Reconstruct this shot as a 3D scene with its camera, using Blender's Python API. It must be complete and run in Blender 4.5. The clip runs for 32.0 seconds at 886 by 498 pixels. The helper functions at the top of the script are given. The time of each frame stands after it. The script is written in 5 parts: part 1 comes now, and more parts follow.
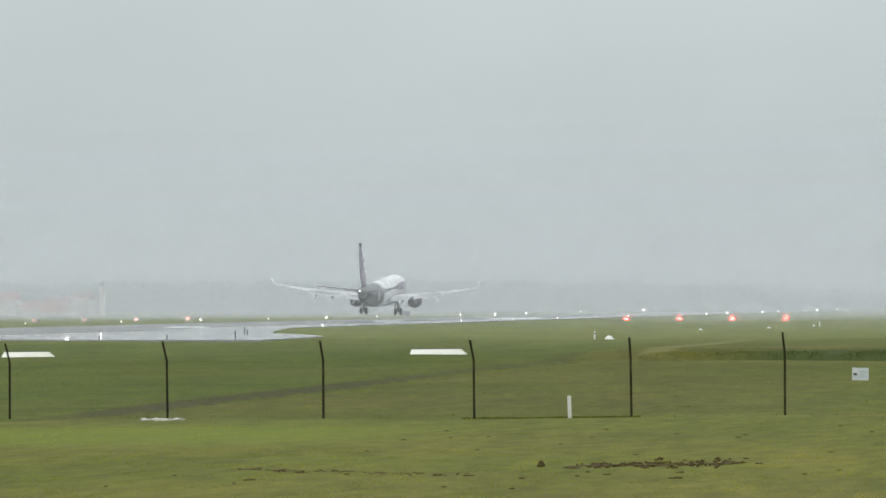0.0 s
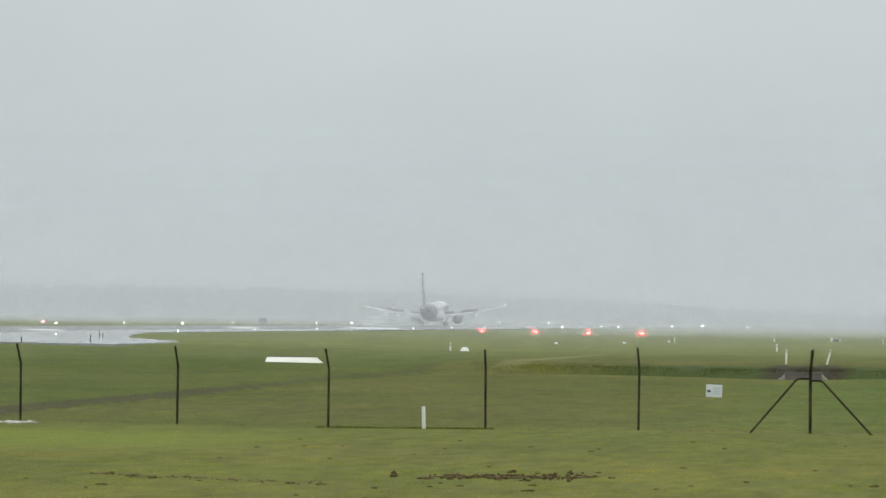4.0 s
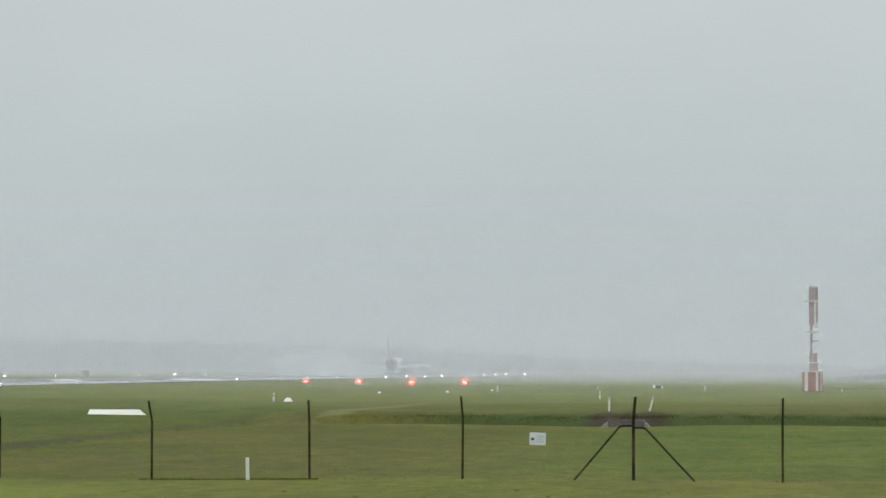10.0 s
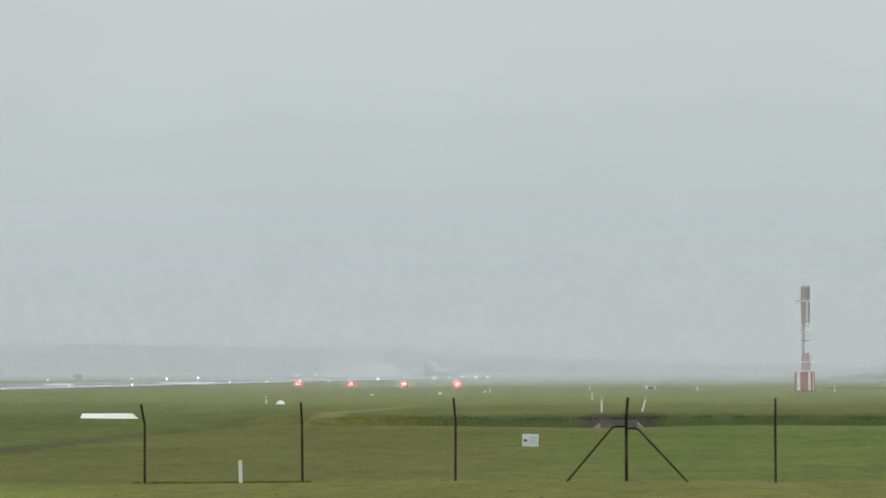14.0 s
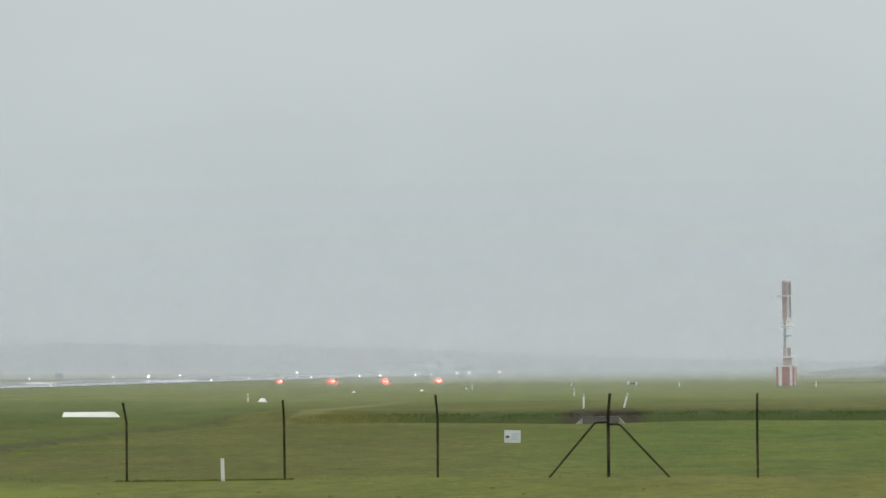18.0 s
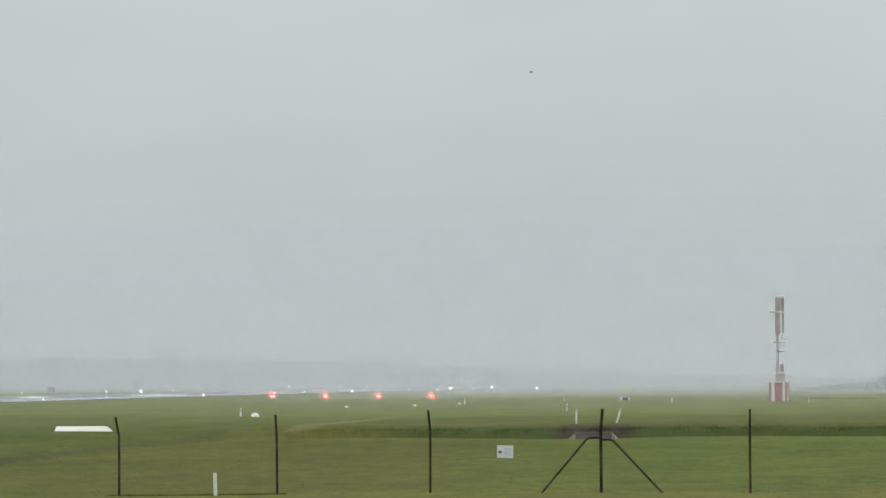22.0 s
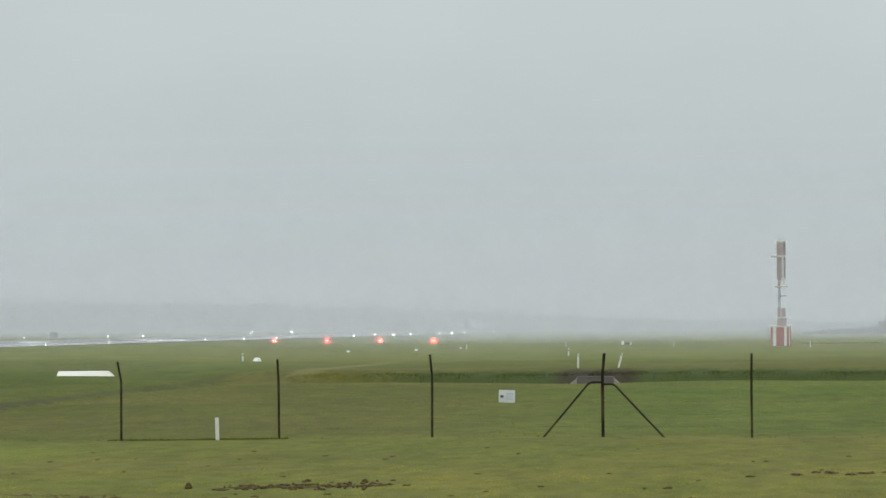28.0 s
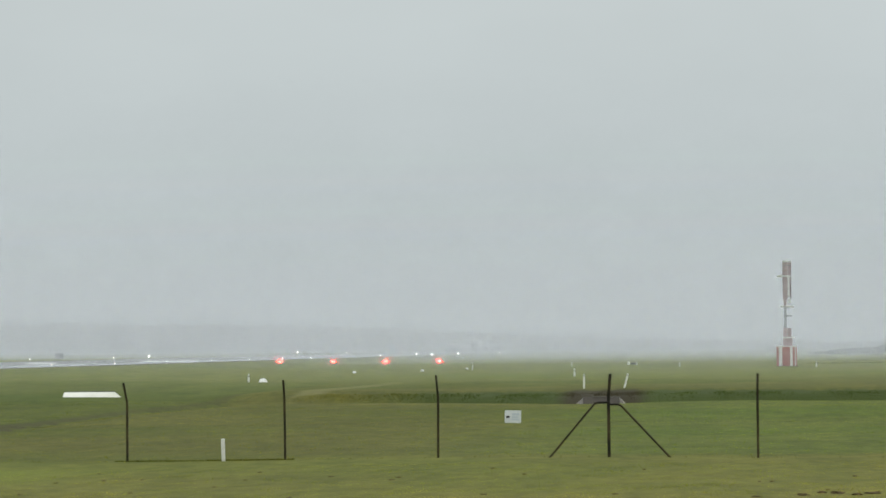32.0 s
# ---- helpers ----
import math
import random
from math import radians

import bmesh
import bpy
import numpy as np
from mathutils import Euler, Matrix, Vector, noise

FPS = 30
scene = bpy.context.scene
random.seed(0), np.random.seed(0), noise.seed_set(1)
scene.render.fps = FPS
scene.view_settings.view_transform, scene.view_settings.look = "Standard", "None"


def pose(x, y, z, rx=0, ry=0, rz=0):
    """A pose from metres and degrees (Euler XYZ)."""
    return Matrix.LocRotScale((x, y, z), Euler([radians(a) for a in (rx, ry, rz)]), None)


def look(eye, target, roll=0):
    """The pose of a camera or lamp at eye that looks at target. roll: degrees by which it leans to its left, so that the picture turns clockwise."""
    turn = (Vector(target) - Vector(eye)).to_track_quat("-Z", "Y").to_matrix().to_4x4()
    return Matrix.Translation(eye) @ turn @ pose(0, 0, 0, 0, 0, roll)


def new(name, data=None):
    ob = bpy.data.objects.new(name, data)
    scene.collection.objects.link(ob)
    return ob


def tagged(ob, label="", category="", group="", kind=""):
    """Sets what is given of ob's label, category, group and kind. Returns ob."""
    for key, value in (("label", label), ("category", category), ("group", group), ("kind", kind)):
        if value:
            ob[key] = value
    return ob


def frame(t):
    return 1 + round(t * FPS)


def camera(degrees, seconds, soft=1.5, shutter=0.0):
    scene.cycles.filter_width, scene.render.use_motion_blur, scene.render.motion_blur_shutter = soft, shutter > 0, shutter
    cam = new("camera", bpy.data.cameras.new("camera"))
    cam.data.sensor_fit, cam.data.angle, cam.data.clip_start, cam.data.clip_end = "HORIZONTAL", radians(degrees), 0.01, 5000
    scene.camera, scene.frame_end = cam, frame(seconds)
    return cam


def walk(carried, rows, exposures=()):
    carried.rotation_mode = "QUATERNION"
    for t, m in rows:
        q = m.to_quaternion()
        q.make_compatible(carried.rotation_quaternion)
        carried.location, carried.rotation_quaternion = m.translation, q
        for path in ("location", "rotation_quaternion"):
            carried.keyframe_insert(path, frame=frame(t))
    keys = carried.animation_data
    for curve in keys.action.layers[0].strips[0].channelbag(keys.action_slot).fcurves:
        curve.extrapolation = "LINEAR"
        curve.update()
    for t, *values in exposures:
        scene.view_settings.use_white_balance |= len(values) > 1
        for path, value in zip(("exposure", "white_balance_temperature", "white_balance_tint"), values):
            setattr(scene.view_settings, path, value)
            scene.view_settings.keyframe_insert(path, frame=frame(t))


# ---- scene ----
EYE = (0.0, 0.0, 1.7)
cam = camera(13.154, 32.0, soft=1.6)


def aim(yaw, pitch, roll):
    a, b = radians(yaw), radians(pitch)
    way = Vector((math.sin(a) * math.cos(b), math.cos(a) * math.cos(b), math.sin(b)))
    return look(EYE, Vector(EYE) + way * 100, roll)


# seconds, heading to the right of the runway's direction, tilt up, lean (degrees)
walk(cam, [(t, aim(a, b, c)) for t, a, b, c in [
    (0.0, -9.6, 0.912, -0.561), (0.5, -9.231, 0.705, -0.452), (1.0, -8.927, 0.681, -0.2), (1.5, -8.611, 0.742, 0.047), (2.0, -8.317, 0.888, 0.355),
    (2.5, -8.075, 0.954, 0.504), (3.0, -7.901, 0.991, 0.608), (3.5, -7.705, 1.012, 0.636), (5.5, -6.714, 1.316, 0.843), (6.0, -6.478, 1.425, 0.773),
    (6.5, -6.312, 1.58, 0.592), (7.0, -6.105, 1.68, 0.412), (7.5, -5.884, 1.756, 0.221), (8.0, -5.614, 1.789, 0.156), (8.5, -5.331, 1.803, 0.141),
    (9.0, -5.108, 1.817, 0.134), (9.5, -4.943, 1.819, 0.13), (10.0, -4.837, 1.818, 0.126), (10.5, -4.773, 1.802, 0.046), (11.0, -4.737, 1.801, 0.112),
    (11.5, -4.744, 1.793, 0.082), (12.0, -4.794, 1.78, 0.092), (12.5, -4.792, 1.802, 0.04), (13.0, -4.752, 1.803, 0.0), (13.5, -4.729, 1.826, -0.12),
    (14.0, -4.712, 1.846, -0.229), (14.5, -4.682, 1.845, -0.466), (16.5, -4.678, 1.688, -0.693), (17.0, -4.586, 1.686, -0.652), (17.5, -4.518, 1.729, -0.582),
    (18.0, -4.431, 1.796, -0.521), (18.5, -4.353, 1.846, -0.511), (19.0, -4.268, 1.87, -0.463), (19.5, -4.256, 1.877, -0.384), (20.0, -4.286, 1.881, -0.373),
    (20.5, -4.296, 1.898, -0.263), (21.0, -4.347, 1.928, -0.238), (21.5, -4.351, 1.973, -0.351), (22.0, -4.326, 2.019, -0.392), (22.5, -4.279, 2.04, -0.534),
    (23.0, -4.204, 2.041, -0.647), (23.5, -4.087, 2.035, -0.679), (24.0, -4.02, 2.041, -0.73), (24.5, -3.97, 2.039, -0.735), (25.0, -3.972, 1.981, -0.776),
    (25.5, -3.997, 1.852, -0.802), (26.0, -4.083, 1.65, -0.794), (26.5, -4.151, 1.429, -0.779), (28.5, -4.439, 1.184, -0.237), (29.0, -4.512, 1.295, -0.046),
    (29.5, -4.542, 1.368, 0.065), (30.0, -4.54, 1.422, 0.058), (30.5, -4.516, 1.466, 0.021), (31.0, -4.523, 1.486, -0.075), (31.5, -4.491, 1.508, -0.273),
    (32.0, -4.44, 1.501, -0.525)]],
     [(0, 0.08), (2, 0.11), (3.5, 0.11), (6, 0.05), (9, 0.0), (13, 0.0), (26, 0.0), (29, 0.03), (32, 0.02)])

# ---- world and light ----
world = bpy.data.worlds.new("overcast")
scene.world = world
scene.cycles.transparent_max_bounces = 40
world.use_nodes = True
wn, wl = world.node_tree.nodes, world.node_tree.links
wn.clear()
w_out = wn.new("ShaderNodeOutputWorld")
w_bg = wn.new("ShaderNodeBackground")
w_tc = wn.new("ShaderNodeTexCoord")
w_sep = wn.new("ShaderNodeSeparateXYZ")
w_ramp = wn.new("ShaderNodeValToRGB")
wl.new(w_tc.outputs["Generated"], w_sep.inputs[0])
wl.new(w_sep.outputs["Z"], w_ramp.inputs[0])
els = w_ramp.color_ramp.elements
els[0].position, els[0].color = 0.0, (0.462, 0.518, 0.532, 1)
els[1].position, els[1].color = 1.0, (1.30, 1.38, 1.40, 1)
mid = els.new(0.03)
mid.color = (0.478, 0.534, 0.545, 1)
mid = els.new(0.105)
mid.color = (0.560, 0.612, 0.616, 1)
w_noise = wn.new("ShaderNodeTexNoise")
w_noise.inputs["Scale"].default_value = 9.0
w_noise.inputs["Detail"].default_value = 4.0
w_map = wn.new("ShaderNodeMapping")
w_map.inputs["Scale"].default_value = (1, 1, 2.2)
wl.new(w_tc.outputs["Generated"], w_map.inputs[0])
wl.new(w_map.outputs[0], w_noise.inputs["Vector"])
w_rng = wn.new("ShaderNodeMapRange")
w_rng.inputs["From Min"].default_value, w_rng.inputs["From Max"].default_value = 0.3, 0.7
w_rng.inputs["To Min"].default_value, w_rng.inputs["To Max"].default_value = 0.955, 1.03
wl.new(w_noise.outputs["Fac"], w_rng.inputs["Value"])
w_mul = wn.new("ShaderNodeVectorMath")
w_mul.operation = "SCALE"
wl.new(w_ramp.outputs[0], w_mul.inputs[0])
wl.new(w_rng.outputs[0], w_mul.inputs["Scale"])
w_sky = wn.new("ShaderNodeTexSky")
w_sky.sky_type, w_sky.sun_disc = "NISHITA", False
w_sky.sun_elevation, w_sky.sun_rotation = radians(48), radians(200)
w_sky.dust_density = 6.0
w_skybg = wn.new("ShaderNodeBackground")
w_skybg.inputs["Strength"].default_value = 0.003
wl.new(w_sky.outputs[0], w_skybg.inputs[0])
w_add = wn.new("ShaderNodeAddShader")
wl.new(w_mul.outputs[0], w_bg.inputs[0])
w_bg.inputs["Strength"].default_value = 1.0
wl.new(w_bg.outputs[0], w_add.inputs[0])
wl.new(w_skybg.outputs[0], w_add.inputs[1])
wl.new(w_add.outputs[0], w_out.inputs[0])

sun = new("sun", bpy.data.lights.new("sun", "SUN"))
sun.data.energy, sun.data.angle, sun.data.color = 0.5, radians(35), (1.0, 0.97, 0.92)
sun.matrix_world = look((-30, -60, 90), (0, 0, 0))


# ---- materials ----
VAPOUR = 0.453


def nodes_of(name):
    m = bpy.data.materials.new(name)
    m.use_nodes = True
    nt = m.node_tree
    return m, nt, nt.nodes["Principled BSDF"], nt.nodes["Material Output"]


def noise_node(nt, scale, detail=4.0, stretch=(1, 1, 1)):
    tc = nt.nodes.new("ShaderNodeTexCoord")
    mp = nt.nodes.new("ShaderNodeMapping")
    mp.inputs["Scale"].default_value = stretch
    n = nt.nodes.new("ShaderNodeTexNoise")
    n.inputs["Scale"].default_value, n.inputs["Detail"].default_value = scale, detail
    nt.links.new(tc.outputs["Object"], mp.inputs[0])
    nt.links.new(mp.outputs[0], n.inputs["Vector"])
    return n


def ramp(nt, fac, stops):
    r = nt.nodes.new("ShaderNodeValToRGB")
    e = r.color_ramp.elements
    e[0].position, e[0].color = stops[0][0], (*stops[0][1], 1)
    e[1].position, e[1].color = stops[-1][0], (*stops[-1][1], 1)
    for p, c in stops[1:-1]:
        k = e.new(p)
        k.color = (*c, 1)
    nt.links.new(fac, r.inputs[0])
    return r.outputs[0]


def mixed(nt, fac, a, b, mode="MIX"):
    mx = nt.nodes.new("ShaderNodeMix")
    mx.data_type, mx.blend_type = "RGBA", mode
    for sock, v in ((mx.inputs[0], fac), (mx.inputs[6], a), (mx.inputs[7], b)):
        if isinstance(v, (int, float)):
            sock.default_value = v
        elif isinstance(v, tuple):
            sock.default_value = (*v, 1)
        else:
            nt.links.new(v, sock)
    return mx.outputs[2]


def paint(name, a, b, rough=0.6, scale=3.0, fine=30.0, metal=0.0, bump=0.15, spec=0.4):
    """Base colour a with wear towards b, at two scales, and a little relief."""
    m, nt, p, _ = nodes_of(name)
    n1, n2 = noise_node(nt, scale), noise_node(nt, fine, 2.0)
    c1 = ramp(nt, n1.outputs["Fac"], [(0.42, a), (0.72, b)])
    c2 = mixed(nt, 0.25, c1, ramp(nt, n2.outputs["Fac"], [(0.3, tuple(v * 0.75 for v in a)), (0.7, tuple(min(1, v * 1.12) for v in a))]))
    nt.links.new(c2, p.inputs["Base Color"])
    rr = nt.nodes.new("ShaderNodeMapRange")
    rr.inputs["To Min"].default_value, rr.inputs["To Max"].default_value = rough * 0.8, min(1, rough * 1.2)
    nt.links.new(n1.outputs["Fac"], rr.inputs["Value"])
    nt.links.new(rr.outputs[0], p.inputs["Roughness"])
    p.inputs["Metallic"].default_value = metal
    p.inputs["Specular IOR Level"].default_value = spec
    if bump:
        bp = nt.nodes.new("ShaderNodeBump")
        bp.inputs["Strength"].default_value, bp.inputs["Distance"].default_value = bump, 0.01
        nt.links.new(n2.outputs["Fac"], bp.inputs["Height"])
        nt.links.new(bp.outputs[0], p.inputs["Normal"])
    return m


def glow(name, color, strength):
    m, nt, p, _ = nodes_of(name)
    p.inputs["Base Color"].default_value = (*color, 1)
    p.inputs["Emission Color"].default_value = (*color, 1)
    p.inputs["Emission Strength"].default_value = strength
    p.inputs["Roughness"].default_value = 0.2
    return m


def grass_material(name="grass", shade=1.0, island=False):
    m, nt, p, _ = nodes_of(name)
    big = noise_node(nt, 0.035, 3.0)
    mid_n = noise_node(nt, 0.35, 5.0, (1, 0.35, 1))
    fine = noise_node(nt, 7.0, 4.0)
    tuft = noise_node(nt, 1.6, 6.0, (1, 0.35, 1))
    green = ramp(nt, big.outputs["Fac"], [(0.36, (0.112, 0.127, 0.023)), (0.5, (0.134, 0.134, 0.029)), (0.64, (0.140, 0.136, 0.034))])
    patch = ramp(nt, mid_n.outputs["Fac"], [(0.35, (0.78, 0.82, 0.76)), (0.5, (1.0, 1.0, 1.0)), (0.68, (1.12, 1.08, 1.02))])
    c = mixed(nt, 0.32, green, patch, "MULTIPLY")
    drift = noise_node(nt, 1.0, 4.0, (0.16, 0.055, 1))
    c = mixed(nt, 0.33, c, ramp(nt, drift.outputs["Fac"], [(0.32, (0.70, 0.76, 0.72)), (0.5, (1.0, 1.0, 1.0)), (0.68, (1.18, 1.12, 1.08))]), "MULTIPLY")
    mottle = noise_node(nt, 0.7, 5.0, (1.0, 0.24, 1))
    grain = noise_node(nt, 2.4, 6.0, (1.0, 0.28, 1))
    c = mixed(nt, 0.65, c, ramp(nt, grain.outputs["Fac"], [(0.34, (0.72, 0.76, 0.70)), (0.5, (1.0, 1.0, 1.0)), (0.66, (1.22, 1.18, 1.16))]), "MULTIPLY")
    c = mixed(nt, 0.45, c, ramp(nt, mottle.outputs["Fac"], [(0.34, (0.72, 0.80, 0.72)), (0.5, (1.0, 1.0, 1.0)), (0.66, (1.20, 1.13, 1.12))]), "MULTIPLY")
    t2 = ramp(nt, tuft.outputs["Fac"], [(0.34, (0.75, 0.75, 0.70)), (0.55, (1.0, 1.0, 1.0)), (0.72, (1.12, 1.1, 1.05))])
    c = mixed(nt, 0.4, c, t2, "MULTIPLY")
    f2 = ramp(nt, fine.outputs["Fac"], [(0.3, (0.7, 0.7, 0.66)), (0.7, (1.2, 1.18, 1.1))])
    c = mixed(nt, 0.5, c, f2, "MULTIPLY")
    pos = nt.nodes.new("ShaderNodeNewGeometry")
    xyz = nt.nodes.new("ShaderNodeSeparateXYZ")
    nt.links.new(pos.outputs["Position"], xyz.inputs[0])

    def step(src, a, b):
        r = nt.nodes.new("ShaderNodeMapRange")
        r.interpolation_type = "SMOOTHSTEP"
        r.inputs["From Min"].default_value, r.inputs["From Max"].default_value = a, b
        nt.links.new(src, r.inputs["Value"])
        return r.outputs[0]

    def calc(op, a, b):
        k = nt.nodes.new("ShaderNodeMath")
        k.operation = op
        for q, v in enumerate((a, b)):
            if isinstance(v, (int, float)):
                k.inputs[q].default_value = v
            else:
                nt.links.new(v, k.inputs[q])
        return k.outputs[0]

    wob = calc("MULTIPLY", tuft.outputs["Fac"], 3.0)
    c = mixed(nt, step(xyz.outputs["Y"], 91.0, 95.5), c, mixed(nt, 1.0, c, (0.75, 0.775, 0.77), "MULTIPLY"))
    yy = calc("ADD", xyz.outputs["Y"], wob)
    east = calc("MULTIPLY", step(xyz.outputs["X"], -12.0, -2.0), calc("MULTIPLY", step(yy, 94.0, 98.0), step(yy, 196.0, 190.0)))
    c = mixed(nt, east, c, mixed(nt, 1.0, c, (0.98, 1.17, 1.0), "MULTIPLY"))
    # Dark green band along the cross ditch.
    ditch_band = calc("MULTIPLY", calc("MULTIPLY", step(yy, 193.5, 195.0), step(yy, 201.5, 200.0)), step(xyz.outputs["X"], -22.0, -13.0))
    outer = calc("MULTIPLY", step(xyz.outputs["X"], -25.9, -26.7), calc("MULTIPLY", step(yy, 93.0, 95.0), step(yy, 280.0, 225.0)))
    c = mixed(nt, outer, c, mixed(nt, 1.0, c, (0.84, 0.98, 0.86), "MULTIPLY"))
    off = calc("ABSOLUTE", calc("ADD", xyz.outputs["X"], calc("ADD", calc("MULTIPLY", grain.outputs["Fac"], 1.0), 26.2)), 0)
    # Brown strip along the ditch arm.
    arm_strip = calc("MULTIPLY", calc("MULTIPLY", step(off, 0.38, 0.24), step(xyz.outputs["Y"], 92.0, 104.0)), step(xyz.outputs["Y"], 212.0, 206.0))
    c = mixed(nt, calc("MULTIPLY", ditch_band, 0.85), c, (0.046, 0.068, 0.021))
    c = mixed(nt, calc("MULTIPLY", arm_strip, calc("MULTIPLY", step(mid_n.outputs["Fac"], 0.18, 0.38), calc("SUBTRACT", 0.68, calc("MULTIPLY", step(xyz.outputs["Y"], 128.0, 165.0), 0.35)))), c, (0.057, 0.046, 0.028))
    # Grass farther off is brightened in its colour to stand in for haze.
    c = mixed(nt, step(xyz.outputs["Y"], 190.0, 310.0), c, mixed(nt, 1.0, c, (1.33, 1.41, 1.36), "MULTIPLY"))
    fresh = calc("MULTIPLY", step(xyz.outputs["X"], -12.5, -17.5), calc("MULTIPLY", step(yy, 72.0, 80.0), step(yy, 91.0, 85.0)))
    c = mixed(nt, calc("MULTIPLY", fresh, 0.5), c, (0.145, 0.195, 0.026))
    track = calc("MULTIPLY", step(calc("ABSOLUTE", calc("ADD", xyz.outputs["X"], 22.4), 0), 1.1, 0.4), calc("MULTIPLY", step(yy, 196.0, 200.0), step(yy, 262.0, 222.0)))
    c = mixed(nt, calc("MULTIPLY", track, 0.5), c, (0.20, 0.19, 0.085))
    bare = calc("MULTIPLY", calc("MULTIPLY", step(xyz.outputs["X"], -9.8, -8.6), step(xyz.outputs["X"], -4.5, -5.6)), calc("MULTIPLY", step(yy, 191.0, 194.0), step(yy, 203.0, 199.5)))
    c = mixed(nt, calc("MULTIPLY", bare, 0.9), c, (0.044, 0.036, 0.024))
    if shade != 1.0:
        c = mixed(nt, 1.0, c, (shade, shade, shade), "MULTIPLY")
    if island:
        geo = nt.nodes.new("ShaderNodeNewGeometry")
        c = mixed(nt, 0.85, c, ramp(nt, geo.outputs["Random Per Island"], [(0.0, (0.85, 0.9, 0.8)), (0.6, (1.1, 1.1, 1.05)), (1.0, (1.35, 1.3, 1.25))]), "MULTIPLY")
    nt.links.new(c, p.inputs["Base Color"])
    p.inputs["Roughness"].default_value = 0.9
    p.inputs["Specular IOR Level"].default_value = 0.10
    bp = nt.nodes.new("ShaderNodeBump")
    bp.inputs["Strength"].default_value, bp.inputs["Distance"].default_value = 0.5, 0.04
    nt.links.new(fine.outputs["Fac"], bp.inputs["Height"])
    nt.links.new(bp.outputs[0], p.inputs["Normal"])
    return m


def wet_surface(name, a, b, r0, r1, scale):
    """Wet paving: dark stone with standing water in patches."""
    m, nt, p, _ = nodes_of(name)
    n1 = noise_node(nt, scale, 4.0, (1, 0.25, 1))
    n2 = noise_node(nt, 9.0, 3.0)
    c = ramp(nt, n1.outputs["Fac"], [(0.35, a), (0.65, b)])
    c = mixed(nt, 0.4, c, ramp(nt, n2.outputs["Fac"], [(0.3, (0.7, 0.7, 0.7)), (0.7, (1.2, 1.2, 1.2))]), "MULTIPLY")
    nt.links.new(c, p.inputs["Base Color"])
    rr = nt.nodes.new("ShaderNodeMapRange")
    rr.inputs["From Min"].default_value, rr.inputs["From Max"].default_value = 0.35, 0.65
    rr.inputs["To Min"].default_value, rr.inputs["To Max"].default_value = r0, r1
    nt.links.new(n1.outputs["Fac"], rr.inputs["Value"])
    nt.links.new(rr.outputs[0], p.inputs["Roughness"])
    p.inputs["IOR"].default_value = 1.33
    return m


def vapour(name, amount, low, high, patchy=0.5, scale=0.012, white=VAPOUR):
    """Fine water drops in the air: they scatter the light of the sky and let the rest through."""
    m, nt, p, out = nodes_of(name)
    nt.nodes.remove(p)
    up, down = nt.nodes.new("ShaderNodeNormal"), nt.nodes.new("ShaderNodeNormal")
    up.outputs[0].default_value, down.outputs[0].default_value = (0, 0, 1), (0, 0, -1)
    d, tr = nt.nodes.new("ShaderNodeBsdfDiffuse"), nt.nodes.new("ShaderNodeBsdfTranslucent")
    for b, n in ((d, up), (tr, down)):
        b.inputs["Color"].default_value = (white * 0.985, white * 1.02, white * 1.04, 1)
        nt.links.new(n.outputs[0], b.inputs["Normal"])
    add = nt.nodes.new("ShaderNodeAddShader")
    nt.links.new(d.outputs[0], add.inputs[0])
    nt.links.new(tr.outputs[0], add.inputs[1])
    clear = nt.nodes.new("ShaderNodeBsdfTransparent")
    mx = nt.nodes.new("ShaderNodeMixShader")
    n = noise_node(nt, scale, 3.0)
    tc = nt.nodes.new("ShaderNodeTexCoord")
    sep = nt.nodes.new("ShaderNodeSeparateXYZ")
    nt.links.new(tc.outputs["Object"], sep.inputs[0])
    fade = nt.nodes.new("ShaderNodeMapRange")
    fade.interpolation_type = "SMOOTHSTEP"
    fade.inputs["From Min"].default_value, fade.inputs["From Max"].default_value = low, high
    fade.inputs["To Min"].default_value, fade.inputs["To Max"].default_value = amount, 0.0
    nt.links.new(sep.outputs["Z"], fade.inputs["Value"])
    var = nt.nodes.new("ShaderNodeMapRange")
    var.inputs["From Min"].default_value, var.inputs["From Max"].default_value = 0.3, 0.7
    var.inputs["To Min"].default_value, var.inputs["To Max"].default_value = 1 - patchy, 1 + patchy
    nt.links.new(n.outputs["Fac"], var.inputs["Value"])
    mul = nt.nodes.new("ShaderNodeMath")
    mul.operation = "MULTIPLY"
    nt.links.new(fade.outputs[0], mul.inputs[0])
    nt.links.new(var.outputs[0], mul.inputs[1])
    nt.links.new(mul.outputs[0], mx.inputs[0])
    nt.links.new(clear.outputs[0], mx.inputs[1])
    nt.links.new(add.outputs[0], mx.inputs[2])
    nt.links.new(mx.outputs[0], out.inputs[0])
    return m


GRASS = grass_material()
# Blade colours are multiplied up to offset the weaker light on upright blades.
BLADES = grass_material("grass_blades", 2.3, True)
BANK_BLADES = grass_material("bank_grass_blades", 1.5, True)
ASPHALT = wet_surface("wet_asphalt", (0.085, 0.084, 0.080), (0.105, 0.104, 0.100), 0.31, 0.36, 0.02)
CONCRETE = wet_surface("wet_concrete", (0.26, 0.265, 0.27), (0.34, 0.345, 0.35), 0.03, 0.07, 0.05)
SHOULDER = wet_surface("flooded_pale_concrete", (0.40, 0.40, 0.38), (0.52, 0.52, 0.50), 0.04, 0.10, 0.05)
